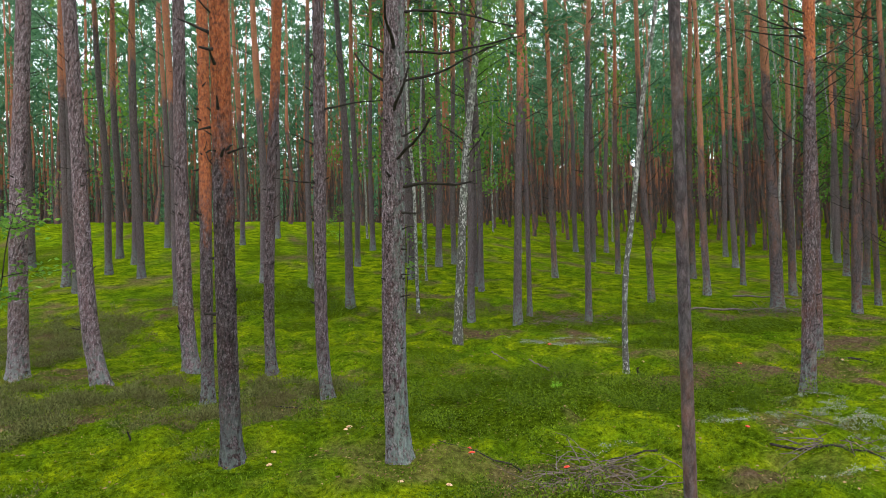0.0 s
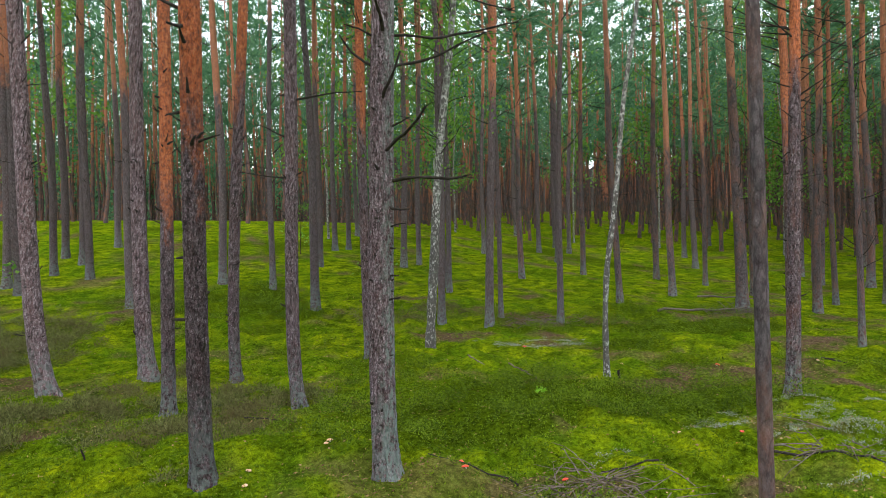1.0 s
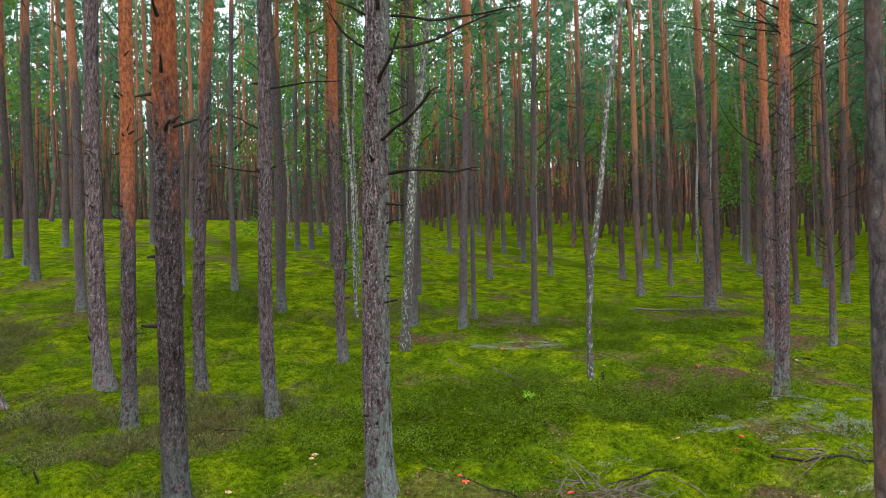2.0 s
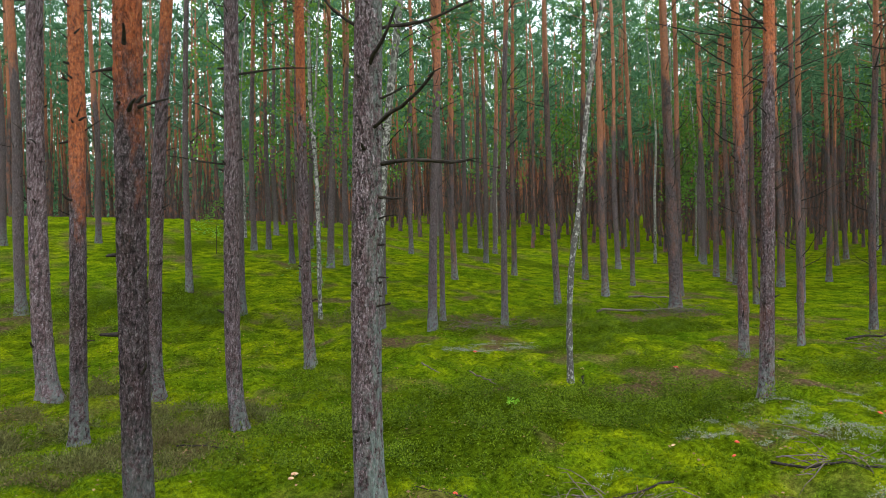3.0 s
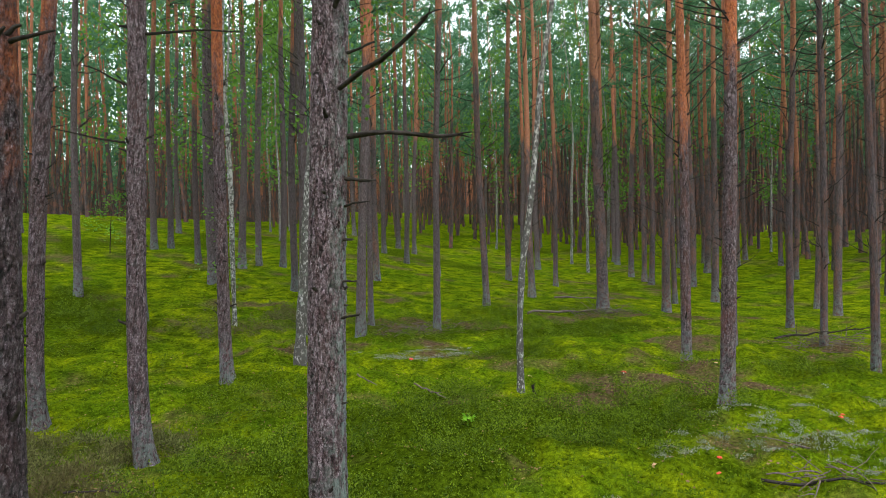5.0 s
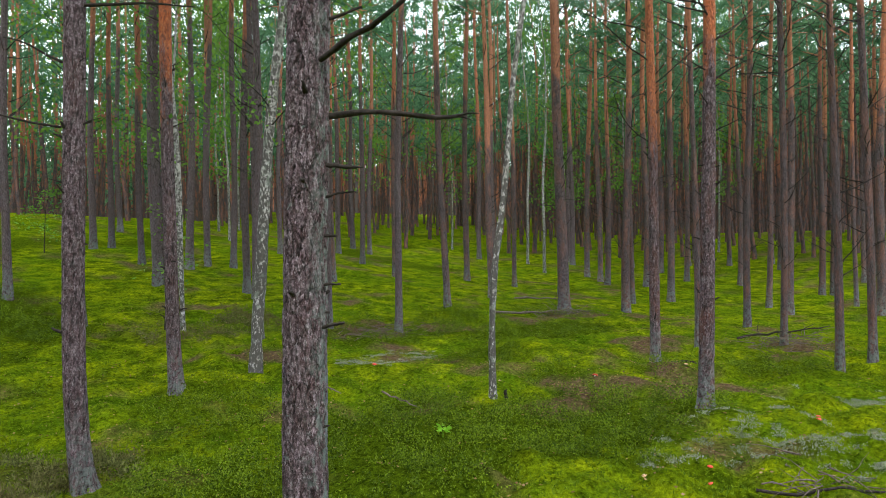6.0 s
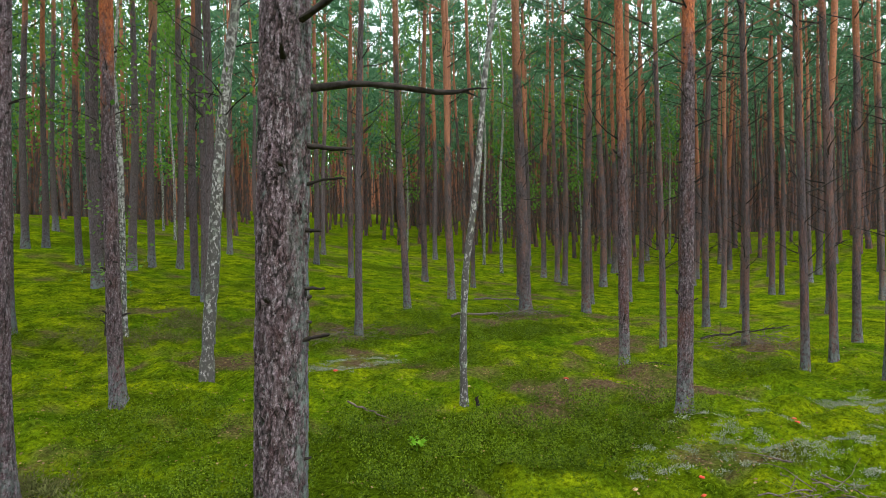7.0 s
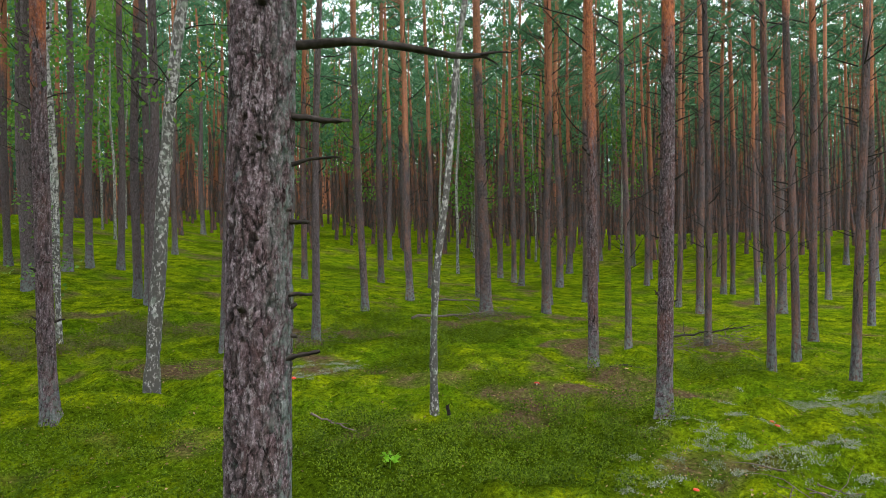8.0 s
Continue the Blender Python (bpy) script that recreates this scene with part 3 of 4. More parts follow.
def near_pine(x, y, d, lx, ly, label, seed, mat=None, sides=40, dz=0.04, relief=0.009, fine=5.5, foot=(0.0, 0.0), bend=0.02, stubs=1, longest=0.5, across=0.032, tall=0.085, height=17.0):
    """A pine that the camera passes close by, with modelled bark plates and stubs of its own."""
    rng = np.random.default_rng(seed)
    e = thing("pine_tree", x, y, label, "tree", "pines of the forest", 0.02)
    part("trunk", trunk_mesh("trunk", d, height, (lx, ly), mat or M_BARK_CLOSE, sides, fine, dz, relief, rng, bend, foot, across, tall), e)
    if stubs:
        for dv, df in dead_limbs(rng, d, height, 2.2, 7.0, 0.32, longest, (lx, ly), 5):
            part("dead_branch", mesh("dead_branch", dv, df, M_DEAD), e)
        for _ in range(16):
            z, a = rng.uniform(0.6, 3.8), rng.random() * 6.28
            r = trunk_radius(np.array(z), d, height)
            kv, kf = limb(rng, (lx * z + r * 0.8 * math.cos(a), ly * z + r * 0.8 * math.sin(a), z), (math.cos(a), math.sin(a), 0.3), rng.uniform(0.03, 0.11), rng.uniform(0.009, 0.015), -0.1, 0.25, 3, 6, 0.5)
            part("branch_stub", mesh("branch_stub", kv, kf, M_DEAD), e)
    v = VARIANTS[seed % 3]
    crown_of(e, v, seed, (lx * 12, ly * 12, 0))
    return e


def limbs_on(e, d, rows, lean=(0.0, 0.0), seed=1):
    """Longer dry branches of a tree: height, direction, rise, length, thickness, droop."""
    rng = np.random.default_rng(seed)
    for z, a, up, ln, r, droop in rows:
        a = radians(a)
        v, f = limb(rng, (lean[0] * z + d * 0.4 * math.cos(a), lean[1] * z + d * 0.4 * math.sin(a), z), (math.cos(a), math.sin(a), up), ln, r, droop, 0.1, 8, 7, 0.35)
        part("branch", mesh("branch", v, f, M_DEAD), e, "dry dark branch")


def big_pine():
    """The thick-barked pine beside the path, with its dry branches."""
    x, y, d, lx, ly = 1.07, 4.63, 0.168, 0.032, -0.010
    rng = np.random.default_rng(3)
    e = near_pine(x, y, d, lx, ly, "stout pine with deeply plated brown-grey bark, lichen and dry side branches", 3, M_BARK_BIG, 170, 0.0065, 0.009, 3.6, (0.07, -0.02), 0.008, 0, 0.5, 0.027, 0.12)
    for z, a, rise_, ln, r, droop in BRANCHES:
        a = radians(a)
        rr = trunk_radius(np.array(z), d, 17.0) * 0.8
        v, f = limb(rng, (lx * z + rr * math.cos(a), ly * z + rr * math.sin(a), z), (math.cos(a), math.sin(a), rise_), ln, r * 0.85, droop, 0.10, 10, 8, 0.45)
        v = v + rng.normal(0, r * 0.12, v.shape)
        b = part("branch", mesh("branch", v, f, M_DEAD), e, "dry dark branch with grey lichen")
        if ln > 0.5:
            tip = v[-8:].mean(0)
            w = np.array([math.cos(a), math.sin(a), 0.15])
            for s in (-1, 1):
                tv, tf = limb(rng, tip - w * 0.03, w + np.array([-s * 0.5 * math.sin(a), s * 0.5 * math.cos(a), 0.1 * s]), 0.1, r * 0.35, 0, 0.15, 3, 5, 0.3)
                part("twig", mesh("twig", tv, tf, M_DEAD), b)
    for _ in range(14):
        z, a = rng.uniform(0.5, 3.6), rng.random() * 6.28
        rr = trunk_radius(np.array(z), d, 17.0)
        kv, kf = limb(rng, (lx * z + rr * 0.85 * math.cos(a), ly * z + rr * 0.85 * math.sin(a), z), (math.cos(a), math.sin(a), 0.2), rng.uniform(0.02, 0.045), rng.uniform(0.006, 0.011), 0.1, 0.35, 3, 7, 0.5)
        part("branch_stub", mesh("branch_stub", kv, kf, M_DEAD), e)
    return e


# height, direction, rise, length, thickness, droop of each branch
BRANCHES = (
    (2.12, -35, 0.12, 0.56, 0.016, -0.06),
    (2.33, -75, 0.32, 0.60, 0.016, -0.05),
    (2.50, -45, 0.2, 0.16, 0.009, 0.0),
    (1.93, -50, 0.10, 0.17, 0.012, 0.1),
    (1.80, -48, 0.02, 0.15, 0.007, 0.0),
    (2.70, -100, 0.9, 0.36, 0.016, -0.2),
    (3.16, -104, 1.5, 0.40, 0.016, -0.1),
    (2.92, -15, 0.5, 0.72, 0.013, -0.1),
    (3.15, -10, 0.22, 1.0, 0.013, -0.1),
    (2.93, 160, 0.6, 0.33, 0.013, -0.1),
    (3.14, 165, 0.55, 0.22, 0.010, -0.1),
    (3.45, -20, 0.1, 0.9, 0.013, 0.1),
    (1.65, -50, 0.0, 0.07, 0.010, 0.0),
    (1.46, -50, -0.05, 0.08, 0.008, 0.0),
    (1.29, -50, 0.1, 0.10, 0.010, 0.0),
    (1.43, -150, 0.1, 0.06, 0.012, 0.0),
    (2.20, -125, 0.5, 0.06, 0.014, 0.0),
    (1.86, -128, 0.2, 0.04, 0.012, 0.0),
)


# ---- the pines nearest the path ----
big_pine()
limbs_on(near_pine(-0.10, 4.87, 0.145, 0.0, 0.0, "pine with flaking orange bark above dark plated bark", 13, M_BARK_ORANGE, 90, 0.016, 0.010, 3.6, foot=(0.03, 0.0), across=0.03, tall=0.07), 0.14, ((3.2, 160, 0.5, 0.28, 0.014, 0.0), (2.3, -35, 0.15, 0.22, 0.011, 0.0), (2.62, -95, 0.9, 0.12, 0.013, 0.0), (2.95, -110, 0.8, 0.13, 0.013, 0.0), (2.28, -80, 0.7, 0.10, 0.014, 0.0), (2.5, 170, 0.2, 0.1, 0.012, 0.0)))
limbs_on(near_pine(0.867, 7.36, 0.145, 0.02, -0.006, "grey-barked pine with a swept, lichen-spotted foot", 14, None, 56, 0.03, foot=(0.10, -0.02)), 0.14, ((3.4, -32, 0.12, 0.75, 0.013, 0.3), (2.55, 165, 0.1, 0.5, 0.010, 0.0), (3.0, 150, 0.5, 0.4, 0.010, 0.0)), (0.02, -0.006))
near_pine(-0.375, 7.635, 0.141, 0.014, -0.004, "slim pine with smooth orange-brown upper bark", 15, M_BARK_ORANGE, foot=(0.015, 0.0))
limbs_on(near_pine(5.79, 5.13, 0.128, 0.03, -0.010, "slim dark-plated pine with a bright orange upper trunk", 16, M_BARK_RED, 64, 0.025, longest=0.9), 0.12, ((3.6, -25, 0.3, 0.9, 0.010, -0.3), (3.9, 150, 0.3, 0.8, 0.010, 0.1), (3.2, -60, 0.5, 0.35, 0.010, -0.2), (4.2, -20, 0.5, 1.1, 0.010, -0.2)), (0.03, -0.01))
near_pine(0.342, 9.065, 0.145, 0.051, -0.017, "slim grey-brown pine in moss", 17, foot=(0.08, -0.02))
near_pine(-1.84, 8.95, 0.198, -0.02, 0.006, "leaning grey-barked pine with a pale lichened foot", 18, M_BARK_GREY, foot=(0.17, -0.04))
near_pine(-0.748, 9.47, 0.198, 0.014, -0.004, "tall grey-barked pine with a pale foot", 19, M_BARK_GREY, foot=(0.11, -0.02))
near_pine(-2.89, 9.9, 0.231, 0.033, 0.01, "thick pale grey pine behind a leafy sapling", 20, M_BARK_GREY)
limbs_on(near_pine(7.77, 6.71, 0.128, -0.002, 0.004, "reddish pine with a pale lichened foot and dry twigs", 22, M_BARK_RED), 0.12, ((3.5, -30, 0.5, 0.9, 0.010, -0.4), (3.1, 150, 0.4, 1.0, 0.010, -0.4), (3.9, -40, 0.6, 1.1, 0.011, -0.5), (4.2, 160, 0.5, 1.2, 0.011, -0.3), (2.6, -20, 0.3, 0.5, 0.008, 0.0), (4.6, 130, 0.6, 1.3, 0.011, -0.4)))
near_pine(1.43, 1.73, 0.044, -0.006, 0.0, "thin young pine with smooth reddish-brown bark close to the path", 31, M_BARK_THIN, 24, 0.03, 0.003, 4.0, (0, 0), 0.006, 0, 0.3, 0.02, 0.03, 9.0)


# ---- pines farther off ----
near_pine(2.33, 9.51, 0.145, 0.0, 0.0, "straight reddish-grey pine with a pale foot", 23, M_BARK_HALF, foot=(0.04, -0.015))
pine(8.54, 3.89, 0.096, 0.002, -0.024)
pine(9.05, 4.84, 0.095, -0.002, 0.009)
pine(10.15, 4.72, 0.112, -0.002, 0.015)
pine(5.13, 11.02, 0.156, 0.028, -0.013)
pine(9.63, 6.97, 0.094, -0.008, 0.005)
pine(4.39, 11.61, 0.135, 0.004, -0.005)
pine(6.57, 10.8, 0.117, 0.018, -0.014)
pine(5.62, 11.49, 0.099, -0.002, 0.009)
pine(10.85, 6.1, 0.11, 0.001, -0.002)
pine(2.25, 13.21, 0.168, -0.014, 0.002)
pine(12.44, 4.8, 0.136, 0.016, 0.004)
pine(-1.28, 15.06, 0.177, -0.017, -0.001)
pine(13.09, 7.53, 0.135, 0.019, -0.005)
pine(9.27, 12.43, 0.152, -0.02, 0.018)
pine(5.79, 14.54, 0.135, 0.002, -0.0)
pine(11.49, 10.91, 0.246, -0.012, 0.016)
pine(1.77, 16.11, 0.143, 0.011, 0.029)
pine(5.88, 15.1, 0.163, 0.008, 0.002)
pine(15.35, 4.15, 0.114, -0.001, -0.005)
pine(13.19, 10.36, 0.183, 0.009, -0.011)
pine(0.66, 17.2, 0.21, -0.003, -0.003)
pine(4.57, 16.65, 0.206, 0.009, -0.004)
pine(4.62, 16.91, 0.152, -0.007, 0.021)
pine(11.57, 13.2, 0.173, -0.015, 0.015)
pine(-3.78, 17.64, 0.254, -0.032, -0.007)
pine(15.89, 7.64, 0.165, 0.006, -0.009)
pine(16.76, 5.99, 0.188, -0.005, -0.012)
pine(8.84, 16.31, 0.161, -0.011, 0.007)
pine(-4.28, 18.6, 0.207, 0.013, 0.003)
pine(-2.54, 19.0, 0.188, -0.003, -0.007)
pine(15.02, 11.24, 0.14, 0.003, 0.014)
pine(3.52, 19.08, 0.175, 0.005, 0.001)
pine(16.93, 8.47, 0.13, -0.006, -0.027)
pine(14.21, 13.0, 0.171, 0.011, 0.01)
pine(6.04, 18.72, 0.19, 0.01, -0.022)
pine(18.12, 6.81, 0.104, 0.001, 0.011)
pine(16.46, 10.88, 0.181, 0.01, -0.003)
pine(7.28, 18.85, 0.167, 0.018, -0.001)
pine(-3.52, 20.01, 0.195, -0.015, -0.0)
pine(5.17, 19.65, 0.158, -0.015, -0.013)
pine(6.72, 19.22, 0.158, 0.018, -0.006)
pine(11.43, 16.97, 0.165, 0.007, -0.005)
pine(14.13, 14.64, 0.139, -0.01, -0.0)
pine(13.46, 15.98, 0.181, 0.012, -0.001)
pine(19.75, 5.38, 0.137, -0.013, 0.003)
pine(7.05, 20.07, 0.144, 0.002, -0.013)
pine(-3.03, 21.31, 0.175, 0.017, 0.005)
pine(19.86, 8.07, 0.152, 0.006, -0.007)
pine(20.17, 7.88, 0.136, -0.01, -0.006)
pine(-3.66, 22.68, 0.222, 0.006, -0.019)
pine(-6.03, 22.16, 0.243, 0.001, -0.01)
pine(4.73, 22.49, 0.184, 0.011, 0.003)
pine(5.29, 22.78, 0.168, -0.0, -0.028)
pine(12.37, 19.92, 0.174, 0.014, 0.005)
pine(18.44, 14.16, 0.173, -0.003, -0.014)
pine(19.35, 13.21, 0.232, 0.001, -0.001)
pine(6.87, 22.99, 0.174, 0.009, -0.004)
pine(0.2, 24.37, 0.181, -0.005, 0.014)
pine(19.01, 14.81, 0.18, 0.003, 0.009)
pine(-2.35, 24.38, 0.204, -0.006, -0.002)
pine(10.44, 22.06, 0.164, 0.013, 0.002)
pine(21.34, 10.9, 0.156, 0.002, 0.011)
pine(19.68, 15.82, 0.199, 0.03, -0.008)
pine(21.63, 12.9, 0.177, 0.001, -0.01)
pine(17.57, 18.56, 0.193, -0.003, 0.01)
pine(1.58, 26.05, 0.183, 0.011, 0.02)
pine(13.55, 23.16, 0.188, -0.012, -0.003)
pine(14.97, 23.05, 0.18, 0.006, -0.024)
pine(6.74, 27.06, 0.181, -0.003, -0.002)
pine(23.32, 14.81, 0.231, 0.004, -0.006)
pine(22.63, 18.54, 0.202, 0.015, 0.022)
pine(20.12, 21.8, 0.197, 0.006, 0.008)
pine(15.78, 25.37, 0.208, -0.009, 0.008)
pine(23.48, 19.3, 0.229, -0.014, -0.015)
pine(27.66, 15.38, 0.197, -0.015, 0.014)
pine(17.11, 31.54, 0.224, -0.016, 0.001)
pine(25.45, 25.74, 0.294, -0.005, 0.003)


def birch(x, y, d, label, seed, bow=None, leafy=4.0, mat=None, spread=1.5, leaf=0.055, most=46):
    """A birch along a bent line in the plane of its lean, with drooping leafy twigs."""
    rng = np.random.default_rng(seed)
    e = thing("birch_tree", x, y, label, "tree", "birches among the pines", 0.03)
    if bow is None:
        bow = [(0.25 * math.sin(i * 0.8 + seed) * i / 8, i * 1.4) for i in range(10)]
    side = np.array([0.86, -0.5, 0])
    ctrl = np.array([side * b + np.array([0, 0, z]) for b, z in bow])
    zs = np.arange(-0.1, ctrl[-1, 2], 0.12)
    path = np.stack([np.interp(zs, ctrl[:, 2], ctrl[:, 0]), np.interp(zs, ctrl[:, 2], ctrl[:, 1]), zs], 1)
    for _ in range(4):
        path[1:-1] = (path[:-2] + 2 * path[1:-1] + path[2:]) / 4
    path[:, :2] += 0.012 * np.stack([np.sin(zs * 2.1 + seed), np.cos(zs * 1.7)], 1)
    rad = d / 2 * (np.clip(1 - zs / (ctrl[-1, 2] * 1.05), 0.1, 1) ** 0.8 + 0.3 * np.exp(-np.maximum(zs, 0) / 0.12)) * (1 + 0.07 * rng.normal(0, 1, len(zs)))
    tv, tf = tube(path, rad, 16)
    part("trunk", mesh("trunk", tv, tf, mat or M_BIRCH), e)
    wood, cs, ws = [], [], []
    top = ctrl[-1, 2]
    for i in range(30):
        z = leafy + (top - leafy) * rng.random()
        p = path[np.argmin(np.abs(zs - z))]
        a = rng.random() * 6.28
        ln = rng.uniform(0.3, 1.0) * spread
        wv, wf = limb(rng, p, (math.cos(a), math.sin(a), 0.8), ln, 0.010, 0.9, 0.1, 5, 3, 0.2)
        wood.append((wv, wf))
        for s in range(most):
            q = wv[rng.integers(3, len(wv))] + rng.normal(0, 0.14 * spread / 1.5, 3) - np.array([0, 0, rng.random() * 0.25])
            cs.append(q)
            ws.append(unit(rng, 1, -0.8)[0])
    wv, wf = merged(wood)
    tagged(part("crown_wood", mesh("crown_wood", wv, wf, M_DEAD), e), kind="stuff")
    lv, lf = leaves(np.array(cs), np.array(ws), leaf * (1 + 0.55 * rng.random(len(cs))), leaf * 0.9, rng)
    tagged(part("crown", big_mesh("crown", lv, lf, M_LEAF), e, "fresh green leaves"), kind="stuff")
    return e


# ---- birches ----
birch(4.8, 6.99, 0.078, "slim crooked birch with dark and pale bark", 41, bow=((0, 0), (0.0, 0.9), (0.02, 1.5), (0.10, 2.0), (0.18, 2.6), (0.28, 3.4), (0.46, 4.6), (0.75, 8.0), (1.0, 11.0)), leafy=6.0, mat=M_BIRCH_OLD)
birch(3.49, 9.86, 0.159, "birch with cracked black and white bark", 42, bow=((0, 0), (0.04, 0.9), (0.10, 2.0), (0.22, 3.1), (0.34, 4.2), (0.55, 6.0), (0.9, 12.0)), leafy=3.0, mat=M_BIRCH_OLD)
birch(3.54, 12.49, 0.077, "slender white-barked birch among pines", 46, leafy=3.0)
birch(4.86, 16.18, 0.074, "slender white-barked birch among pines", 47, leafy=3.0)
birch(19.02, 17.27, 0.12, "slender white-barked birch among pines", 48, leafy=5.0)
birch(20.82, 19.56, 0.12, "slender white-barked birch among pines", 49, leafy=5.0)
for i, (x, y) in enumerate(((10.2, 25.6), (11.6, 29.8), (13.4, 31.6), (8.6, 29.0), (24.8, 20.6), (27.4, 22.6), (26.2, 18.0), (5.2, 25.8), (-4.6, 26.5), (18.6, 28.0), (30.5, 15.5), (22.0, 25.5))):
    birch(x, y, 0.1, "leafy green birch among distant pines", 71 + i, leafy=2.4, spread=2.6, leaf=0.12, most=75)


def sapling(x, y, tall, spread, count, label, seed, z0=0.4):
    """A leafy young broadleaf: a thin stem, a few limbs, many single leaves."""
    rng = np.random.default_rng(seed)
    e = thing("sapling", x, y, label, "sapling", "broadleaf saplings", 0.02)
    sv, sf = limb(rng, (0, 0, -0.05), (0.05, 0, 1), tall, 0.014, 0, 0.06, 8, 6, 0.3)
    part("stem", mesh("stem", sv, sf, M_DEAD), e)
    wood, cs = [], []
    for i in range(12):
        z = z0 + (tall - z0) * rng.random()
        p = sv[np.argmin(np.abs(sv[:, 2] - z))]
        a = rng.random() * 6.28
        wv, wf = limb(rng, p, (math.cos(a), math.sin(a), 0.3), spread * rng.uniform(0.5, 1.0), 0.006, 0.3, 0.12, 5, 3, 0.3)
        wood.append((wv, wf))
        cs.append(wv[rng.integers(5, len(wv), count // 12)] + rng.normal(0, 0.07, (count // 12, 3)))
    wv, wf = merged(wood)
    tagged(part("twig_growth", mesh("twig_growth", wv, wf, M_DEAD), e), kind="stuff")
    cs = np.concatenate(cs)
    w = unit(rng, len(cs))
    w[:, 2] *= 0.4
    w /= np.linalg.norm(w, axis=1)[:, None]
    lv, lf = leaves(cs, w, 0.06 + 0.03 * rng.random(len(cs)), 0.045, rng)
    tagged(part("foliage", big_mesh("foliage", lv, lf, M_LEAF), e, "pale green leaves"), kind="stuff")
    return e


def crowd():
    """The rest of the stand: trees beyond the mound and round the camera."""
    rng = np.random.default_rng(77)
    known = [(o.location.x, o.location.y) for o in bpy.data.objects if o.parent is None and o.get("category") == "tree"]
    taken = np.array(known)
    spots = []
    for _ in range(30000):
        r, az = 62 * math.sqrt(rng.random()), rng.random() * 2 * np.pi
        x, y = 2 + r * math.sin(az), 4 + r * math.cos(az)
        deg = math.degrees(math.atan2(x - 0.5, y - 1.5))
        dist = math.hypot(x - 0.5, y - 1.5)
        ahead = -26 < deg < 95
        if ahead and dist < (31 - 4 * (deg > 57) - 4 * (deg > 66)):
            continue
        if not ahead and (dist < 5.5 or dist > 30):
            continue
        gap = 1.55 if ahead and deg > 45 else 1.9 if ahead else 3.0
        if np.min(np.hypot(taken[:, 0] - x, taken[:, 1] - y)) < gap:
            continue
        taken = np.vstack([taken, (x, y)])
        spots.append((dist, deg, x, y))
    return sorted(spots), rng


def far_shape(seed, start, height, young):
    rng = np.random.default_rng(seed)
    z = np.array([-0.2, 0.2, 2, 5, 9, height])
    bend = rng.normal(0, 0.09, (6, 2)) * (z[:, None] > 1)
    tv, tf = tube(np.column_stack([bend, z]), trunk_radius(z, 0.16, height), 7)
    (wv, wf), (nv, nf) = crown_arrays(rng, start, height, 2.3 if not young else 1.7, 28 if not young else 18, 5, 5, 0.47, 1.3 if not young else 1.0)
    dv, df = merged(dead_limbs(rng, 0.16, height, 1.5, start + 1, 0.5 if not young else 0.3, 1.5))
    return (tv, [q for q in tf if len(q) == 4], dv, df, nv, nf)


